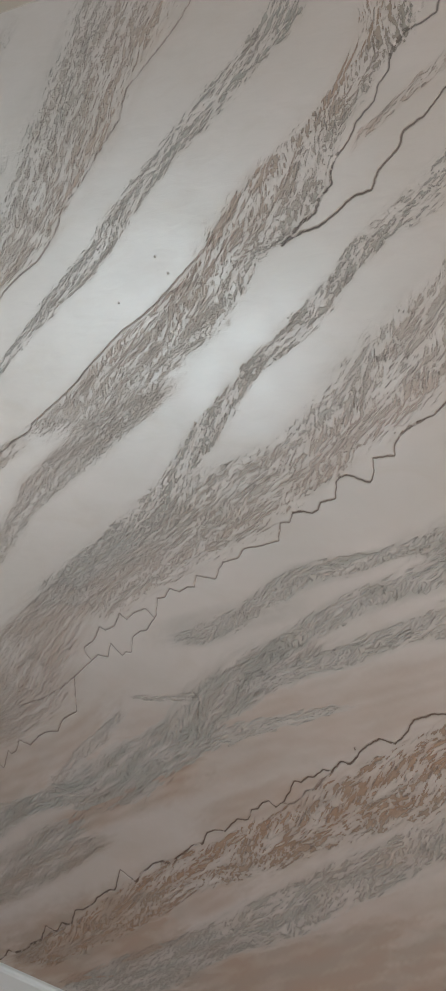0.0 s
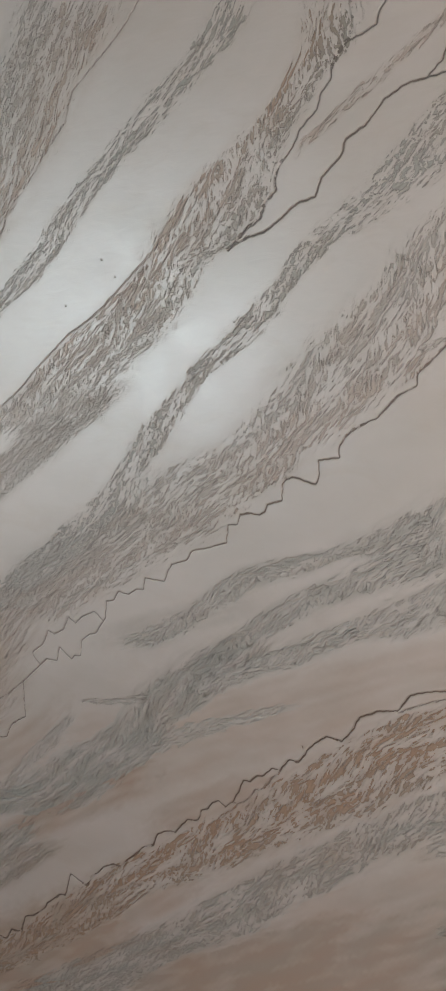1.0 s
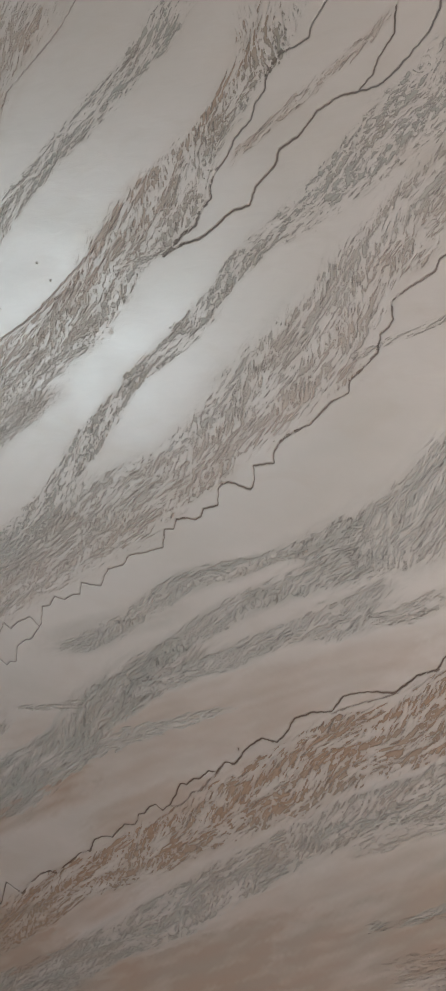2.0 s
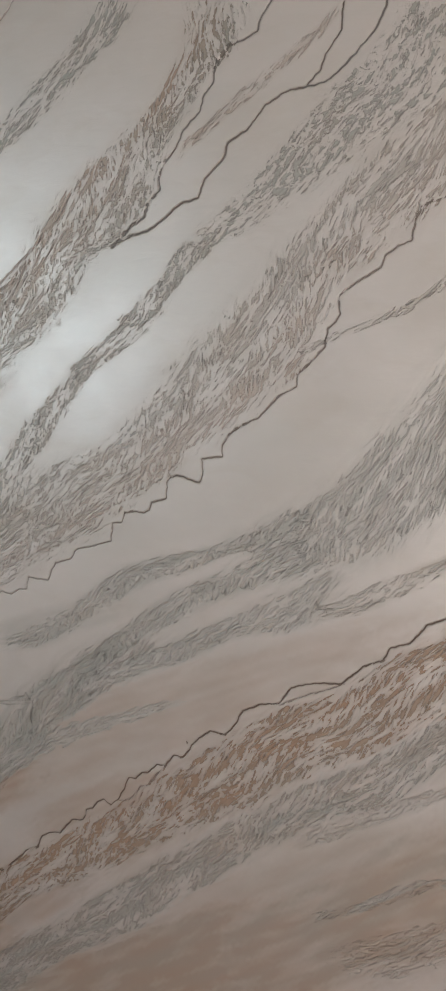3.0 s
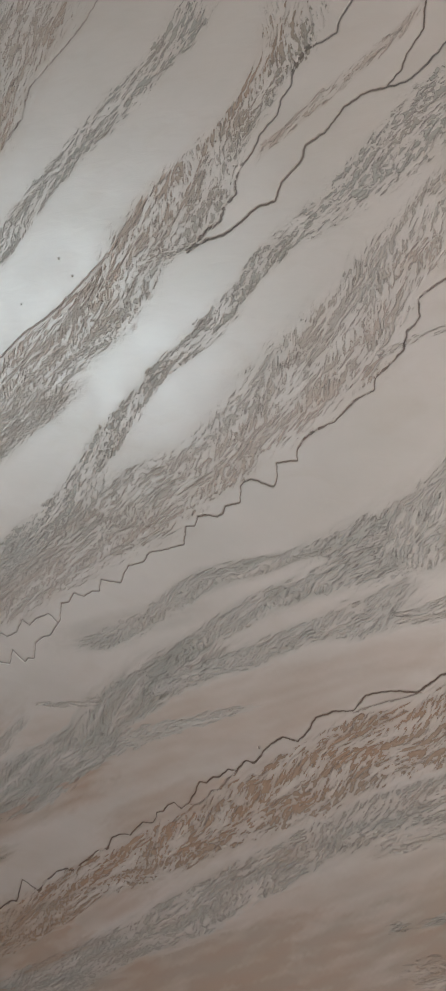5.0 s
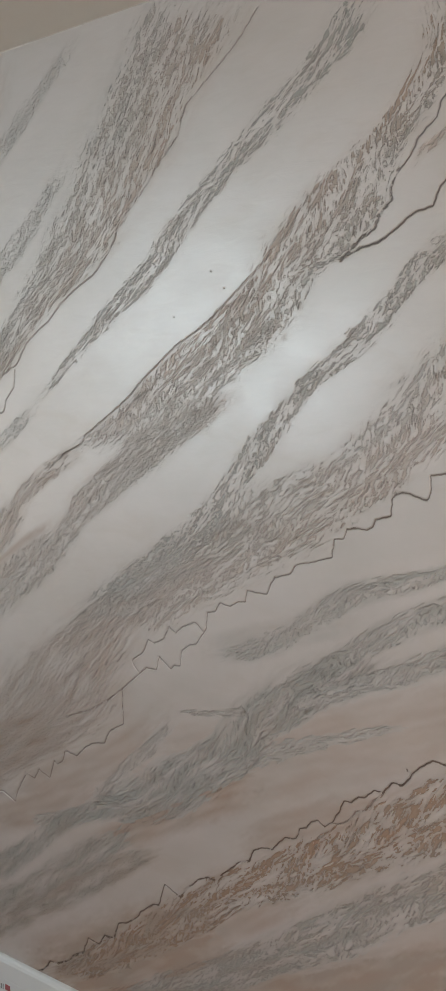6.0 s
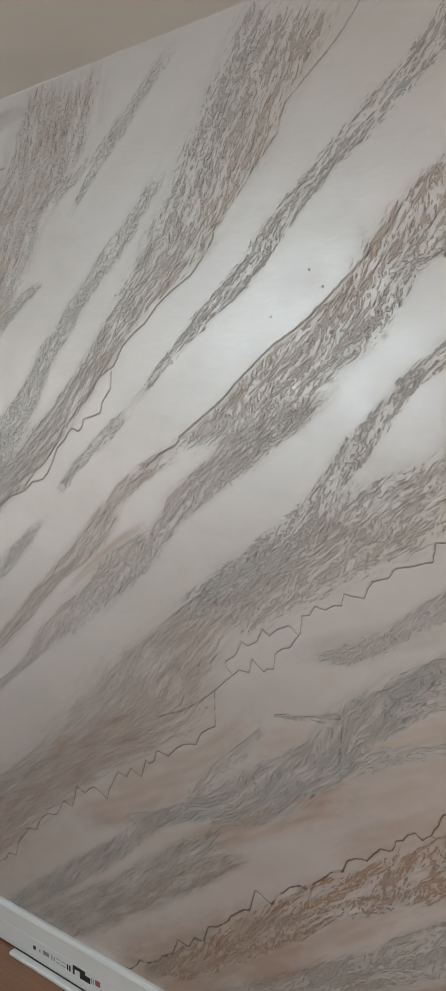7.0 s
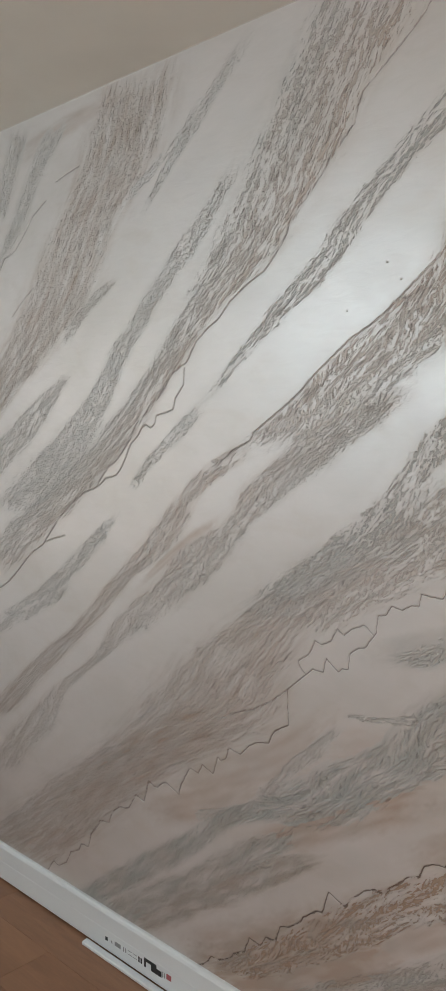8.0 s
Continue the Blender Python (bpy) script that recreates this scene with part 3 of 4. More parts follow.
band(0.95, 0.8, 0.74, 20, 0.0, 0.1, 0.5, 0.1, (0.5, 0.2), [
    (-0.934, 2.041, -0.884, 1.996), (-0.973, 1.996, -0.921, 1.962), (-1.104, 1.888, -1.044, 1.853),
    (-1.212, 1.823, -1.142, 1.784), (-1.305, 1.750, -1.234, 1.711), (-1.390, 1.680, -1.321, 1.647),
    (-1.499, 1.608, -1.434, 1.577)])
# lower right: brown stain that also carries painted-in shade
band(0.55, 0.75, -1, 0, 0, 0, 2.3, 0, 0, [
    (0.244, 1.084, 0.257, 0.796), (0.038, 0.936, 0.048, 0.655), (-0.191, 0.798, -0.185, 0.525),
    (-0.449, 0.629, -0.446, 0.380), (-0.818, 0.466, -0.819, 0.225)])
groove(0.0041, 0.37, [
    (-1.001, 2.540), (-1.046, 2.486), (-1.087, 2.451), (-1.140, 2.411), (-1.188, 2.374), (-1.202, 2.340),
    (-1.211, 2.308), (-1.270, 2.252), (-1.305, 2.209), (-1.332, 2.178), (-1.369, 2.151), (-1.387, 2.129),
    (-1.393, 2.120)])
groove(0.0039, 0.34, [
    (-1.393, 2.123), (-1.396, 2.101), (-1.425, 2.060), (-1.464, 2.019), (-1.526, 1.988), (-1.580, 1.954),
    (-1.625, 1.910), (-1.659, 1.892), (-1.706, 1.858), (-1.739, 1.806), (-1.804, 1.775), (-1.824, 1.741),
    (-1.855, 1.713), (-1.887, 1.693), (-1.914, 1.662), (-1.950, 1.635), (-1.974, 1.593), (-2.003, 1.561),
    (-2.041, 1.526), (-2.073, 1.510), (-2.100, 1.482), (-2.119, 1.462), (-2.134, 1.442), (-2.188, 1.427),
    (-2.236, 1.401), (-2.286, 1.365), (-2.331, 1.329), (-2.373, 1.284), (-2.416, 1.238), (-2.482, 1.204),
    (-2.528, 1.166), (-2.578, 1.121), (-2.630, 1.083), (-2.679, 1.058), (-2.786, 0.962), (-2.945, 0.853)])
groove(0.0034, 0.33, [
    (-1.749, 1.790), (-1.753, 1.742), (-1.785, 1.708), (-1.792, 1.677), (-1.834, 1.667), (-1.860, 1.662),
    (-1.870, 1.635), (-1.886, 1.626), (-1.903, 1.635), (-1.922, 1.628), (-1.941, 1.602), (-1.974, 1.578),
    (-1.991, 1.543), (-2.020, 1.499), (-2.046, 1.481), (-2.085, 1.475), (-2.109, 1.457), (-2.125, 1.446)])
groove(0.0051, 0.68, [
    (-0.000, 2.067), (-0.064, 2.046), (-0.100, 2.031), (-0.157, 2.015), (-0.172, 1.988), (-0.178, 1.953),
    (-0.204, 1.943), (-0.225, 1.929), (-0.232, 1.908), (-0.273, 1.885), (-0.300, 1.868), (-0.313, 1.856),
    (-0.308, 1.825), (-0.317, 1.810), (-0.332, 1.797), (-0.337, 1.763), (-0.372, 1.728), (-0.390, 1.712),
    (-0.393, 1.687), (-0.428, 1.670), (-0.467, 1.629), (-0.506, 1.610), (-0.531, 1.594), (-0.546, 1.569),
    (-0.545, 1.549), (-0.590, 1.543), (-0.587, 1.509), (-0.595, 1.494), (-0.623, 1.502), (-0.643, 1.508),
    (-0.660, 1.504), (-0.668, 1.490), (-0.669, 1.458), (-0.702, 1.450), (-0.708, 1.433), (-0.722, 1.426),
    (-0.741, 1.429), (-0.766, 1.425)])
groove(0.0037, 0.54, [
    (-0.766, 1.425), (-0.772, 1.404), (-0.794, 1.402), (-0.798, 1.363), (-0.850, 1.347), (-0.881, 1.341),
    (-0.897, 1.318), (-0.936, 1.306), (-0.945, 1.291), (-0.955, 1.266), (-0.982, 1.268), (-1.007, 1.270),
    (-1.011, 1.242), (-1.029, 1.242), (-1.052, 1.228), (-1.080, 1.232), (-1.094, 1.210), (-1.114, 1.206),
    (-1.118, 1.164), (-1.125, 1.156), (-1.146, 1.126), (-1.164, 1.122), (-1.187, 1.105), (-1.191, 1.066),
    (-1.208, 1.066), (-1.219, 1.055), (-1.240, 1.070), (-1.254, 1.081), (-1.262, 1.046), (-1.293, 1.046),
    (-1.314, 1.029)])
groove(0.0032, 0.41, [
    (-1.125, 1.159), (-1.149, 1.179), (-1.182, 1.164), (-1.205, 1.145), (-1.224, 1.158), (-1.243, 1.123),
    (-1.269, 1.111), (-1.288, 1.118), (-1.303, 1.083), (-1.337, 1.059), (-1.335, 1.048), (-1.314, 1.029),
    (-1.371, 0.978), (-1.412, 0.946), (-1.472, 0.908), (-1.562, 0.871)])
groove(0.0037, 0.58, [
    (-1.370, 0.982), (-1.368, 0.934), (-1.365, 0.890), (-1.387, 0.878), (-1.414, 0.858), (-1.428, 0.827),
    (-1.464, 0.820), (-1.491, 0.805), (-1.524, 0.772), (-1.565, 0.779), (-1.574, 0.748), (-1.592, 0.734),
    (-1.604, 0.743), (-1.622, 0.690), (-1.663, 0.705), (-1.677, 0.676), (-1.712, 0.682), (-1.749, 0.616),
    (-1.754, 0.592), (-1.802, 0.609), (-1.820, 0.607), (-1.847, 0.582), (-1.883, 0.592), (-1.902, 0.525),
    (-1.939, 0.533), (-1.974, 0.479), (-2.012, 0.472), (-2.048, 0.446), (-2.066, 0.404), (-2.104, 0.400),
    (-2.136, 0.360), (-2.152, 0.342), (-2.168, 0.291), (-2.207, 0.287), (-2.217, 0.262), (-2.261, 0.240),
    (-2.286, 0.195), (-2.331, 0.167), (-2.357, 0.175), (-2.393, 0.126)])
groove(0.0060, 0.74, [
    (-0.435, 2.442), (-0.473, 2.391), (-0.480, 2.367), (-0.506, 2.355), (-0.536, 2.349), (-0.558, 2.327),
    (-0.567, 2.306), (-0.570, 2.281), (-0.588, 2.264), (-0.598, 2.231), (-0.632, 2.201), (-0.651, 2.163),
    (-0.678, 2.137), (-0.687, 2.108), (-0.684, 2.087), (-0.711, 2.065), (-0.718, 2.038), (-0.753, 2.017),
    (-0.793, 1.980)])
groove(0.0060, 0.78, [
    (-0.227, 2.406), (-0.234, 2.374), (-0.251, 2.338), (-0.291, 2.297), (-0.320, 2.271), (-0.343, 2.256),
    (-0.380, 2.251), (-0.417, 2.249), (-0.461, 2.228), (-0.499, 2.185), (-0.538, 2.166), (-0.547, 2.136),
    (-0.587, 2.100), (-0.600, 2.065), (-0.641, 2.056), (-0.673, 2.031), (-0.711, 2.008), (-0.751, 2.001),
    (-0.777, 1.990)])
groove(0.0051, 0.78, [
    (-0.305, 2.418), (-0.314, 2.386), (-0.315, 2.345), (-0.344, 2.306), (-0.356, 2.276), (-0.380, 2.254)])
groove(0.0051, 0.85, [
    (0.025, 1.321), (-0.029, 1.282), (-0.078, 1.261), (-0.096, 1.253), (-0.130, 1.238), (-0.163, 1.199),
    (-0.198, 1.188), (-0.212, 1.162), (-0.249, 1.146), (-0.292, 1.106), (-0.349, 1.101), (-0.394, 1.087),
    (-0.420, 1.050), (-0.454, 1.046), (-0.497, 1.026), (-0.516, 0.990), (-0.535, 0.970), (-0.568, 0.974),
    (-0.602, 0.947), (-0.629, 0.908), (-0.650, 0.910), (-0.671, 0.883), (-0.690, 0.884), (-0.714, 0.860),
    (-0.726, 0.861), (-0.741, 0.844), (-0.759, 0.844), (-0.766, 0.823), (-0.784, 0.790), (-0.801, 0.775)])
groove(0.0048, 0.85, [
    (-0.801, 0.775), (-0.820, 0.785), (-0.836, 0.776), (-0.847, 0.760), (-0.862, 0.755), (-0.870, 0.729),
    (-0.900, 0.724), (-0.931, 0.688), (-0.958, 0.684), (-0.980, 0.671), (-0.990, 0.644), (-1.018, 0.632),
    (-1.045, 0.606), (-1.063, 0.589), (-1.077, 0.571), (-1.103, 0.569), (-1.131, 0.557), (-1.146, 0.540),
    (-1.165, 0.523), (-1.182, 0.497), (-1.207, 0.503), (-1.232, 0.514), (-1.249, 0.455), (-1.269, 0.449),
    (-1.307, 0.417), (-1.317, 0.400), (-1.352, 0.373), (-1.379, 0.364), (-1.393, 0.319), (-1.426, 0.315),
    (-1.443, 0.284), (-1.481, 0.289), (-1.499, 0.244), (-1.537, 0.220), (-1.549, 0.201), (-1.596, 0.175),
    (-1.620, 0.175), (-1.637, 0.148), (-1.664, 0.130)])
groove(0.0037, 0.48, [
    (-0.784, 0.788), (-0.763, 0.791), (-0.744, 0.807), (-0.729, 0.829), (-0.711, 0.835), (-0.690, 0.861),
    (-0.671, 0.883)])
groove(0.0037, 0.48, [
    (-0.285, 1.107), (-0.323, 1.090), (-0.361, 1.076), (-0.394, 1.060), (-0.420, 1.047)])
groove(0.0028, 0.41, [
    (-2.221, 2.425), (-2.286, 2.413), (-2.342, 2.401)])
groove(0.0028, 0.34, [
    (-2.399, 2.351), (-2.477, 2.311), (-2.514, 2.270), (-2.571, 2.222), (-2.609, 2.206), (-2.637, 2.204),
    (-2.669, 2.165)])
groove(0.0028, 0.25, [
    (-2.467, 2.085), (-2.508, 2.063), (-2.553, 2.032), (-2.591, 2.003)])
groove(0.0037, 0.31, [
    (-1.611, 1.537), (-1.569, 1.567), (-1.510, 1.593), (-1.498, 1.606)])
groove(0.0028, 0.17, [
    (-2.408, 1.247), (-2.355, 1.265), (-2.293, 1.281)])
# four tiny dark specks, drawn as very short grooves
groove(0.0022, 0.4, [
    (-1.116, 1.992), (-1.113, 1.989)])
groove(0.0022, 0.4, [
    (-1.218, 1.895), (-1.216, 1.894)])
groove(0.0018, 0.35, [
    (-1.079, 1.950), (-1.077, 1.949)])
groove(0.004, 0.8, [
    (-0.621, 0.945), (-0.620, 0.940)])
groove(0.0036, 0.2, [
    (-0.954, 2.019), (-0.973, 2.000), (-1.039, 1.946), (-1.104, 1.891), (-1.155, 1.857), (-1.212, 1.828),
    (-1.266, 1.785), (-1.306, 1.754), (-1.357, 1.708), (-1.390, 1.684), (-1.456, 1.641), (-1.499, 1.613)])

def index_of(x, z):
    i = np.clip(np.searchsorted(gx, x), 1, NX)
    i = i - (x - gx[i - 1] < gx[i] - x)
    j = np.rint((z - GZ0) / DZ).astype(np.int64)
    ok = (x > GX0) & (x < GX1) & (j >= 0) & (j <= NZ)
    return i[ok], j[ok], ok


def carve_band(number, warm_a, warm_b, dens, angle, grain_a, grain_b, halo, slit, rim, stations):
    path, s = spline(stations, 0.0013)
    half = np.hypot(path[:, 2] - path[:, 0], path[:, 3] - path[:, 1]) / 2
    reach = 1.5                            # the glaze and the ragged rim go past the edges
    m = int(2 * reach * half.max() / 0.0013) + 8
    v = np.linspace(-reach, reach, m)
    cx, cz = (path[:, 0] + path[:, 2]) / 2, (path[:, 1] + path[:, 3]) / 2
    hx, hz = (path[:, 2] - path[:, 0]) / 2, (path[:, 3] - path[:, 1]) / 2
    i, j, ok = index_of((cx[:, None] + hx[:, None] * v).ravel(), (cz[:, None] + hz[:, None] * v).ravel())
    vv = np.full(shape, np.nan, np.float32)
    ss, hh = np.zeros(shape, np.float32), np.zeros(shape, np.float32)
    vv[j, i] = np.broadcast_to(v, (len(s), m)).ravel()[ok]
    ss[j, i] = np.repeat(s, m)[ok]
    hh[j, i] = np.repeat(half, m)[ok]
    sel = np.nonzero(~np.isnan(vv))
    if not len(sel[0]):
        return
    V, A, Hh, x, z = vv[sel], ss[sel], hh[sel], XX[sel], ZZ[sel]
    total = s[-1]
    B = V * Hh
    # strokes in the run of the vein, turned a little, in two fans that give way to one another
    w = grad_noise(x / 0.035, z / 0.035, number * 7 + 4)
    fan = smooth(-0.12, 0.12, grad_noise(A / 0.13, B / 0.05, number * 7 + 3))

    def strokes(turn, seed):
        ca, sa = math.cos(turn), math.sin(turn)
        p, q = A * ca + B * sa, -A * sa + B * ca + (0.0022 + 0.0030 * slit) * w
        c = grad_noise(p / 0.040, q / 0.0040, seed) + 0.4 * grad_noise(p / 0.018, q / 0.0028, seed + 1)
        g = grad_noise(p / 0.0066 + 0.4 * w, q / 0.0036, seed + 2) + 0.4 * grad_noise(x / 0.0042, z / 0.0042, seed + 3)
        return c, g, p, q
    c1, g1, p, q = strokes(radians(angle * 0.55), number * 17 + 5)
    c2, g2, p2, q2 = strokes(radians(angle * 1.5 + 6), number * 17 + 9)
    comb, pits = c1 * (1 - fan) + c2 * fan, g1 * (1 - fan) + g2 * fan
    # frayed outline and ends, feathered along the strokes
    fray = grad_noise(A / 0.09, B / 0.05, number * 7 + 1) * 0.26 + grad_noise(p / 0.034, q / 0.0075, number * 7 + 2) * 0.34
    edge = np.abs(V) + fray * np.clip(0.03 / Hh, 0.45, 1.5)
    tip = min(0.12, 0.16 * total) if dens > 0 else 0.3 * total
    ends = smooth(0.0, tip, A + fray * tip * 0.7) * smooth(0.0, tip, total - A + fray * tip * 0.7)
    inside = (1 - smooth(0.70, 1.12, edge - 0.03)) * (0.05 + 0.95 * ends)
    k = (V + 1) / 2
    grain = np.clip(grain_a + (grain_b - grain_a) * k + 0.25 * grad_noise(A / 0.1, B / 0.05, number * 7 + 10), 0, 1)
    stroke = comb * (1 - grain) + pits * grain
    # open smooth patches, drawn out along the vein
    patch = 1.2 * grad_noise(p / 0.13, q / 0.024, number * 7 + 11) + 0.6 * grad_noise(p / 0.06, q / 0.012, number * 7 + 12)
    bias = (dens - 0.72) * 0.8 + 0.95 * np.minimum(patch, 0.10) - 0.16 * slit - 0.14
    level = stroke * 0.22 + bias - (1 - inside) * 1.5
    if slit > 0:
        dash = (grad_noise(p / 0.026, q / 0.0038, number * 17 + 14) * (1 - fan) + grad_noise(p2 / 0.026, q2 / 0.0038, number * 17 + 15) * fan
                + 0.25 * grad_noise(p / 0.012, q / 0.0030, number * 17 + 16))
        thin = dash * 0.62 - 0.20 + 0.12 * slit + 0.22 * patch + (dens - 0.8) * 0.3 - (1 - inside) * 1.2
        level = np.maximum(level, thin)
    d = smooth(0.0, 0.13, level) if dens > 0 else np.zeros_like(level)
    if dens > 0:                           # the whole vein is a little sunk and combed
        d = np.maximum(d, inside * (0.10 + 0.25 * slit) * smooth(-0.5, 0.7, comb))
    warm = np.clip(warm_a + (warm_b - warm_a) * k + 0.3 * grad_noise(A / 0.15, B / 0.04, number * 7 + 13), 0, 1)
    # tint round a vein; in the foot bands it holds painted shade too
    glaze_shade = (1 - smooth(0.55, 1.42, np.abs(V) + 0.3 * fray)) * ends
    glaze_shade = glaze_shade * halo * ((0.17 + 0.10 * slit + 0.14 * patch) if dens > 0 else (0.32 + 0.12 * patch))
    if dens > 0:
        top = level > LEVEL[sel]
        LEVEL[sel] = np.where(top, level, LEVEL[sel])
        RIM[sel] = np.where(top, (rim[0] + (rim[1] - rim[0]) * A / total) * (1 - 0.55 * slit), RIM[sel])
    deeper = d > DEPTH[sel]
    DEPTH[sel] = np.where(deeper, d, DEPTH[sel])
    g = np.clip(glaze_shade, 0, 0.8)
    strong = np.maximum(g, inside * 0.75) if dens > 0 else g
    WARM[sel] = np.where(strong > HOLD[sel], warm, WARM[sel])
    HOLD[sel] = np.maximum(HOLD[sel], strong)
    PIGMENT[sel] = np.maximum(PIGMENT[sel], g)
    claim = inside + 0.02
    mine = (claim > BEST[sel]) & (d > 0)
    OWNER[sel] = np.where(mine, number, OWNER[sel])
    BEST[sel] = np.where(mine, claim, BEST[sel])
    for field, value in ((RUN, A + 1.7 * number), (ACROSS, B), (TURN, radians(angle)), (FAN, fan), (GRAIN, grain)):
        field[sel] = np.where(mine, value, field[sel])
    if dens > 0:
        INSIDE[sel] = np.maximum(INSIDE[sel], inside)


def carve_groove(number, width, dark, points):
    pts = np.array(points, float)
    run = [pts[0]]
    for a, b in zip(pts, pts[1:]):
        n = max(int(np.hypot(*(b - a)) / 0.0011), 1)
        t = np.linspace(0, 1, n + 1)[1:, None]
        run.extend(a + (b - a) * t)
    run = np.array(run)
    s = np.arange(len(run)) * 0.0011
    ker = np.hanning(9) / np.hanning(9).sum()
    pad = np.vstack([np.repeat(run[:1], 4, 0), run, np.repeat(run[-1:], 4, 0)])
    run = np.stack([np.convolve(pad[:, c], ker, "valid") for c in (0, 1)], 1)
    tan = np.gradient(run, axis=0)
    tan /= np.maximum(np.hypot(tan[:, 0], tan[:, 1]), 1e-9)[:, None]
    nrm = np.stack([-tan[:, 1], tan[:, 0]], 1)
    run += nrm * (0.0017 * grad_noise(s / 0.013, s * 0 + number, 91))[:, None]
    half = np.maximum(width * (0.38 + 0.11 * grad_noise(s / 0.04, s * 0 + 0.5, 90 + number)),
                      0.8 * np.interp(run[:, 0], gx, np.gradient(gx)))
    i0, j0, ok = index_of(run[:, 0], run[:, 1])
    run, half = run[ok], half[ok]
    for di in range(-3, 4):
        for dj in range(-3, 4):
            i, j = np.clip(i0 + di, 0, NX), np.clip(j0 + dj, 0, NZ)
            v = np.hypot(gx[i] - run[:, 0], gz[j] - run[:, 1]) / half
            d = (1 - smooth(0.35, 1.1, v)) * 2.0
            np.maximum.at(DEPTH, (j, i), d.astype(np.float32))
            np.maximum.at(LEVEL, (j, i), (0.20 * (1 - v)).astype(np.float32))
            np.maximum.at(LINE, (j, i), (dark * (1 - smooth(1.5, 2.2, v))).astype(np.float32))
            deep = d > 0.1
            OWNER[j[deep], i[deep]] = number


for k, b in enumerate(BANDS):
    carve_band(k + 1, *b)
for k, g in enumerate(GROOVES):
    carve_groove(101 + k, *g)
# the floor of the carving is itself uneven
DEPTH *= 1 + 0.22 * grad_noise(XX / 0.009, ZZ / 0.009, 77)
DEPTH[0, :] = DEPTH[-1, :] = DEPTH[:, 0] = DEPTH[:, -1] = 0

BLOCK = 5
nbx, nbz = NX // BLOCK, NZ // BLOCK
fine = np.zeros((nbz, nbx), bool)
for dj in range(BLOCK + 1):
    for di in range(BLOCK + 1):
        fine |= DEPTH[dj:dj + nbz * BLOCK:BLOCK, di:di + nbx * BLOCK:BLOCK][:nbz, :nbx] > 0.03
cellfine = np.repeat(np.repeat(fine, BLOCK, 0), BLOCK, 1)
# every fine block belongs to the vein that has most of it
owner = np.zeros((nbz, nbx), np.int16)
for dj in range(BLOCK):
    for di in range(BLOCK):
        o = OWNER[dj:nbz * BLOCK:BLOCK, di:nbx * BLOCK:BLOCK][:nbz, :nbx]
        owner = np.maximum(owner, o)
owner[~fine] = 0
cellowner = np.repeat(np.repeat(owner, BLOCK, 0), BLOCK, 1)
RELIEF = 0.0011
IDS = np.arange((NZ + 1) * (NX + 1)).reshape(shape)


def sheet(name, quads, label=""):
    """A part of the plaster coat, from the corner numbers of its faces."""
    used, inv = np.unique(quads, return_inverse=True)
    r, c = used // (NX + 1), used % (NX + 1)
    co = np.stack([gx[c], DEPTH[r, c] * RELIEF, gz[r]], 1).astype(np.float32)
    me = bpy.data.meshes.new(name)
    n = len(quads)
    me.vertices.add(len(used))
    me.vertices.foreach_set("co", co.ravel())
    me.loops.add(4 * n)
    me.loops.foreach_set("vertex_index", inv.astype(np.int32).ravel())
    me.polygons.add(n)
    me.polygons.foreach_set("loop_start", np.arange(0, 4 * n, 4, dtype=np.int32))
    me.update(calc_edges=True)
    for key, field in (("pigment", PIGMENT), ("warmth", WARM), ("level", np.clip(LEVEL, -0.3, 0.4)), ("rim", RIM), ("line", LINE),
                       ("run", RUN), ("across", ACROSS), ("turn", TURN), ("fan", FAN), ("grain", GRAIN), ("inside", INSIDE)):
        me.attributes.new(key, "FLOAT", "POINT").data.foreach_set("value", field[r, c].astype(np.float32))
    me.polygons.foreach_set("use_smooth", np.ones(n, bool))
    me.materials.append(PLASTER)
    ob = new(name, me)
    ob.parent = wall
    if label:
        tagged(ob, label)
    return ob


def quads_of(mask, step):
    j, i = np.nonzero(mask)
    j, i = j * step, i * step
    return np.stack([IDS[j, i], IDS[j, i + step], IDS[j + step, i + step], IDS[j + step, i]], 1)


tagged(sheet("smooth_plaster", quads_of(~fine, BLOCK)), "polished pearly beige plaster")
for k in range(1, 101 + len(GROOVES)):
    mask = cellfine & (cellowner == k)
    if mask.any():
        if k > 100:
            sheet("carved_line", quads_of(mask, 1), "thin dark carved mark, jagged line or tiny speck")
        else:
            w = (BANDS[k - 1][0] + BANDS[k - 1][1]) / 2
            sheet("carved_vein", quads_of(mask, 1), "carved %s vein" % ("brown" if w > 0.6 else "grey" if w < 0.25 else "brown and grey"))
rest = cellfine & (cellowner == 0)
if rest.any():
    sheet("carved_vein", quads_of(rest, 1))


def plain_coat(name, xa, xb, za, zb):
    bm = bmesh.new()
    bm.faces.new([bm.verts.new(p) for p in ((xa, 0, za), (xb, 0, za), (xb, 0, zb), (xa, 0, zb))])
    return link(name, bm, PLASTER, wall)


plain_coat("smooth_plaster", X0, GX0, 0, CEIL)
plain_coat("smooth_plaster", GX1, X1, 0, CEIL)
plain_coat("smooth_plaster", GX0, GX1, 0, GZ0)

# sealant bead along the ceiling
bm = bmesh.new()
seg = 240
rings = []
for k in range(seg + 1):
    x = X0 + (X1 - X0) * k / seg
    r = 0.0022 + 0.0022 * noise.noise(Vector((x * 9, 0.3, 0)))
    rings.append([bm.verts.new((x, 0.001, CEIL - r)), bm.verts.new((x, -r * 0.6, CEIL - r * 0.6)), bm.verts.new((x, -r, CEIL + 0.001))])
for a, b in zip(rings, rings[1:]):
    for k in (0, 1):
        bm.faces.new((a[k], b[k], b[k + 1], a[k + 1]))
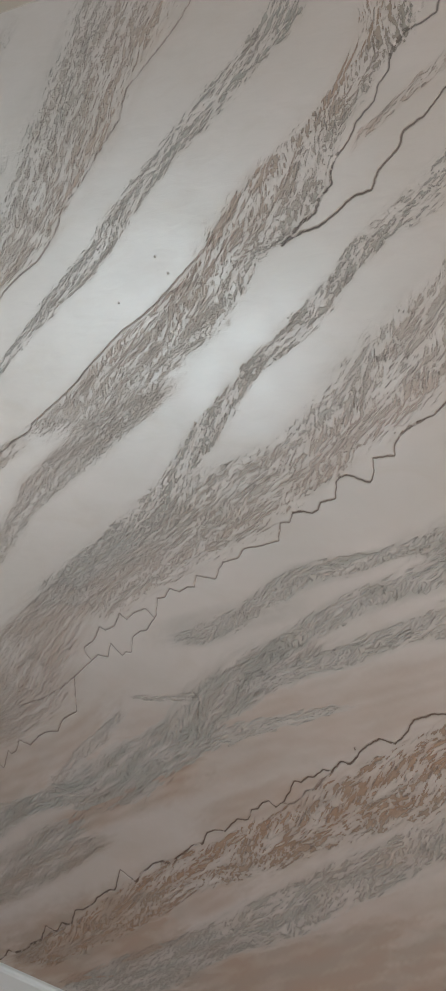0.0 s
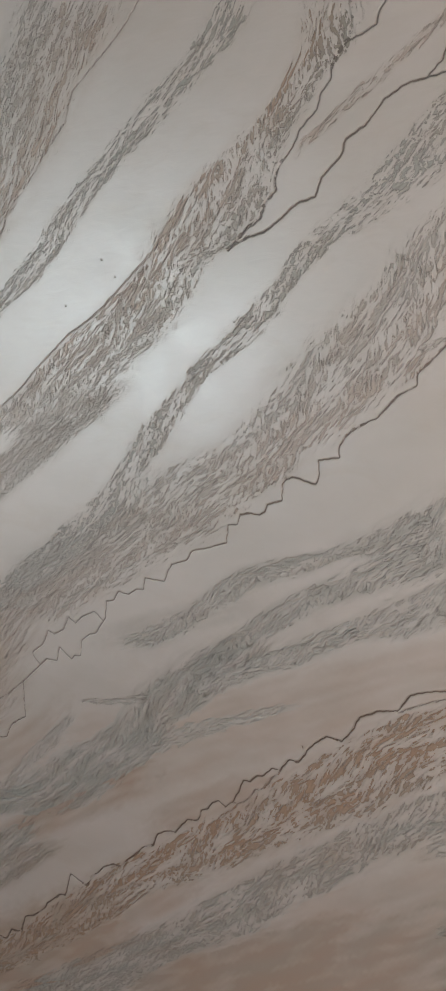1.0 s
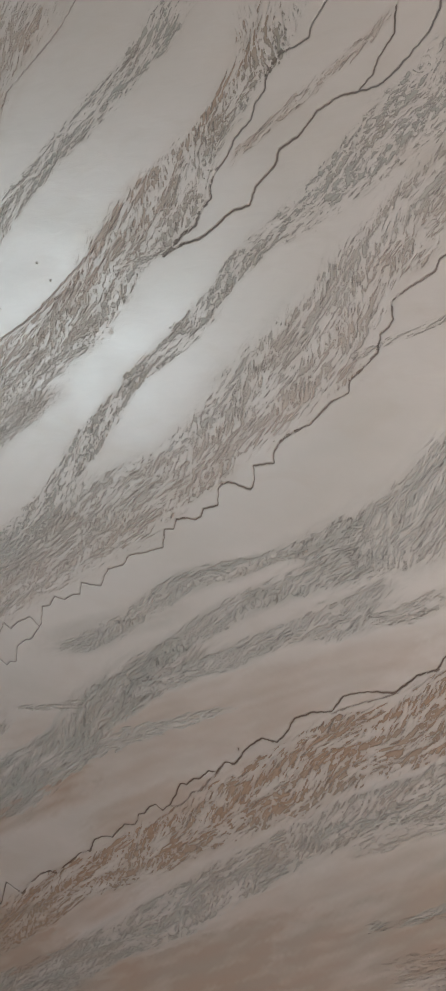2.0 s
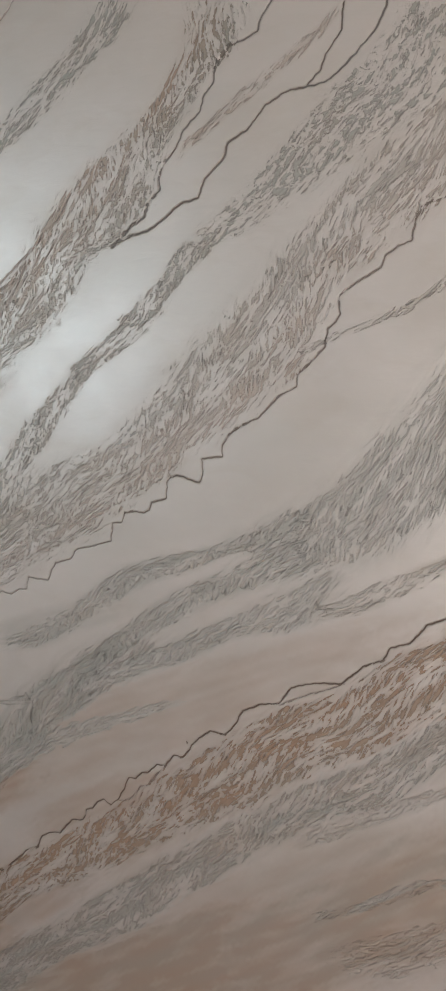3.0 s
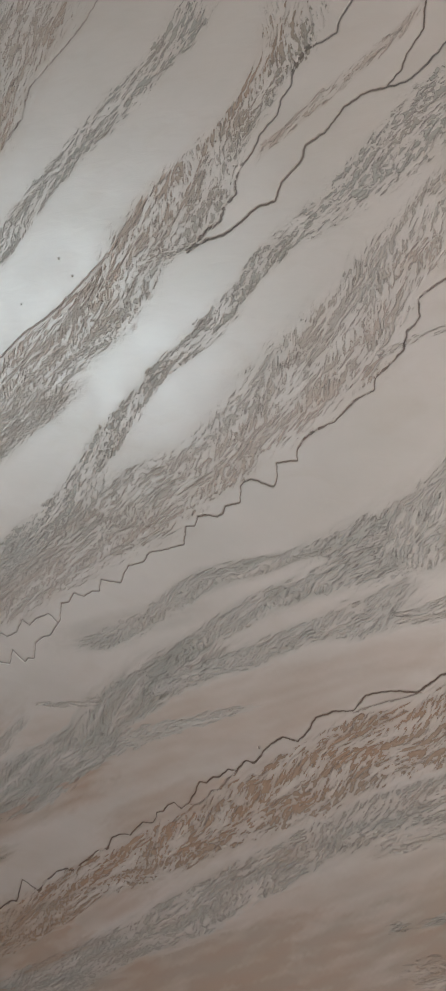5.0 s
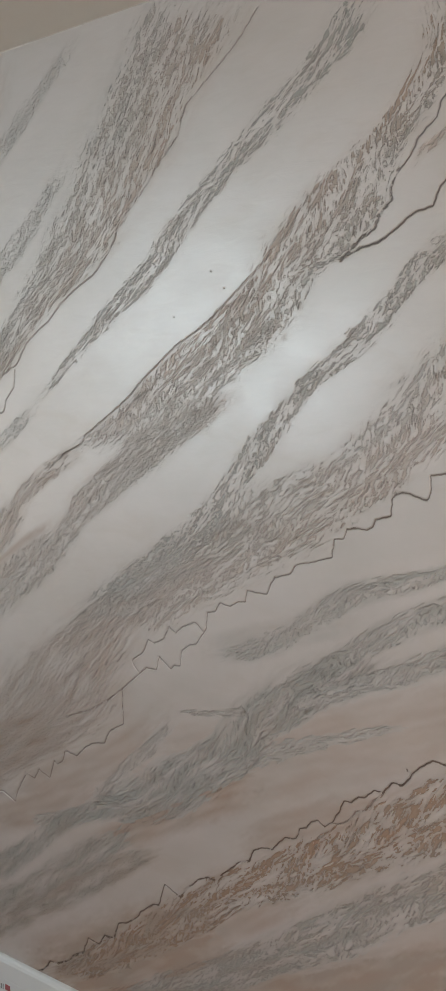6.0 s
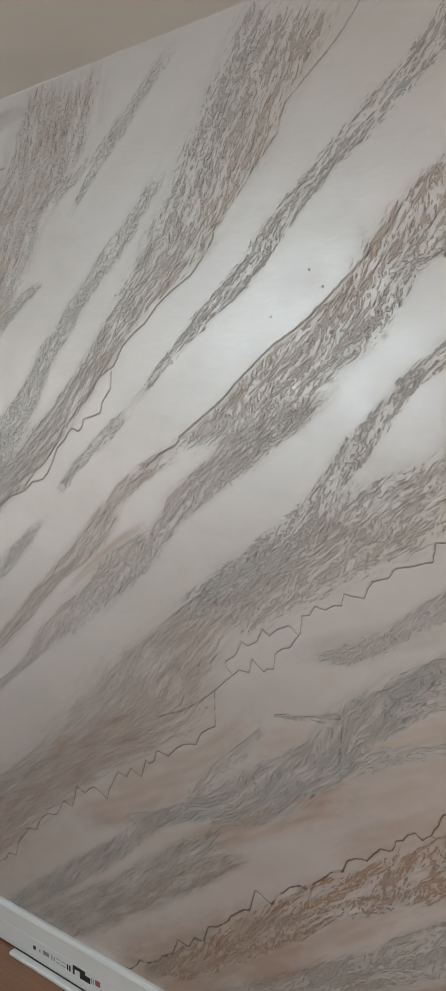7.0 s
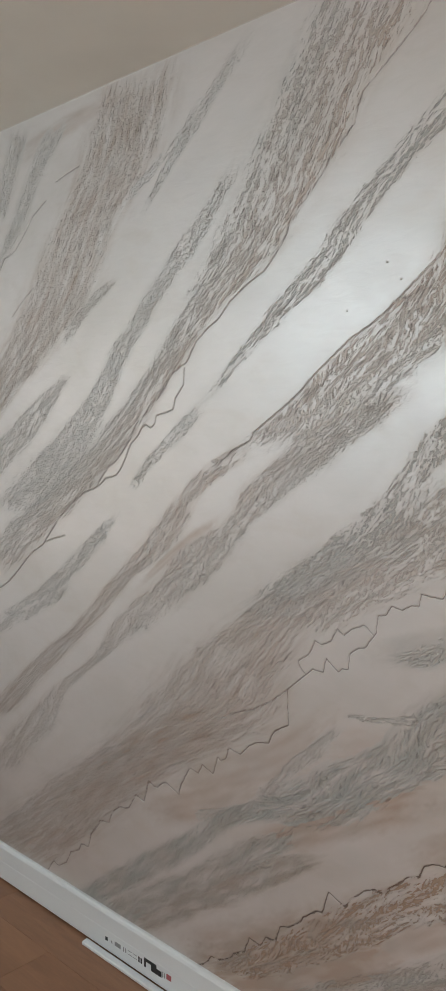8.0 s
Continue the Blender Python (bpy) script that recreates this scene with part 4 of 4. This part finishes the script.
for f in bm.faces:
    f.smooth = True
tagged(link("trim", bm, SEAL), "thin uneven bead of pale sealant along the ceiling", "trim", kind="structure")

# ---- skirting ----
sk = tagged(new("baseboard"), "white skirting board with small printed marks at the wall's foot", "skirting board", kind="structure")
profile_run("board", X0, X1, [(-0.001, 0.007), (-0.0165, 0.007), (-0.018, 0.009), (-0.018, 0.070), (-0.0173, 0.0712), (-0.0173, 0.119),
                              (-0.014, 0.126), (-0.009, 0.130), (-0.001, 0.131)], WHITE, sk)
def mark(xa, xb, za, zb, mat, slant=0.0):
    """A flat printed mark on the board's face."""
    bm = bmesh.new()
    y = -0.0186
    lo = [bm.verts.new(p) for p in ((xa, y, za), (xb, y, za), (xb + slant, y, zb), (xa + slant, y, zb))]
    hi = [bm.verts.new((v.co.x, -0.0175, v.co.z)) for v in lo]
    bm.faces.new(lo)
    for i in range(4):
        bm.faces.new((lo[i], hi[i], hi[(i + 1) % 4], lo[(i + 1) % 4]))
    bmesh.ops.recalc_face_normals(bm, faces=bm.faces)
    return link("printed_mark", bm, mat, sk)


for xa, xb, za, zb, mat in ((-2.058, -2.046, 0.038, 0.050, BLACK), (-2.030, -2.024, 0.040, 0.048, GREYP), (-2.012, -1.984, 0.040, 0.053, GREYP),
                            (-1.972, -1.968, 0.039, 0.053, GREYP), (-1.962, -1.958, 0.040, 0.053, GREYP), (-1.950, -1.932, 0.040, 0.042, GREYP),
                            (-1.950, -1.932, 0.051, 0.053, GREYP), (-1.926, -1.908, 0.040, 0.042, GREYP), (-1.926, -1.908, 0.051, 0.053, GREYP),
                            (-1.902, -1.896, 0.038, 0.055, BLACK), (-1.892, -1.886, 0.038, 0.055, BLACK), (-1.876, -1.868, 0.036, 0.064, BLACK),
                            (-1.868, -1.822, 0.054, 0.064, BLACK), (-1.845, -1.800, 0.036, 0.0535, BLACK), (-1.796, -1.793, 0.040, 0.056, GREYP),
                            (-1.789, -1.786, 0.040, 0.056, GREYP), (-1.779, -1.759, 0.043, 0.059, REDP)):
    mark(xa, xb, za, zb, mat)

tagged(profile_run("plastic_strip", -2.135, 1.9, [(-0.026, -0.001), (-0.046, -0.001), (-0.0495, 0.003), (-0.0495, 0.010), (-0.046, 0.0135), (-0.030, 0.0145), (-0.026, 0.011)],
                   WHITE), "narrow white plastic strip lying on the floor along the skirting", "plastic strip")

# ---- floor boards ----
rng = random.Random(4)
BW, BL = 0.19, 1.2
meshes = {}


def plank_mesh(length):
    key = round(length, 3)
    if key not in meshes:
        bm = bmesh.new()
        box_into(bm, (0.0003, 0.0003, -0.012), (length - 0.0003, BW - 0.0003, 0.0), 0.0006)
        me = bpy.data.meshes.new("floor_board")
        bm.to_mesh(me)
        bm.free()
        me.materials.append(FLOORM)
        meshes[key] = me
    return meshes[key]


row = 0
y = 0.046
while y > Y1:
    x = X0 - (row * 0.83) % BL
    while x < X1:
        a, b = max(x, X0), min(x + BL, X1)
        if b - a > 0.02 and y - BW > Y1 - 0.1:
            ob = new("floor_board", plank_mesh(b - a))
            ob.location = (a, y - BW, 0)
            ob.parent = floor
        x += BL
    y -= BW
    row += 1
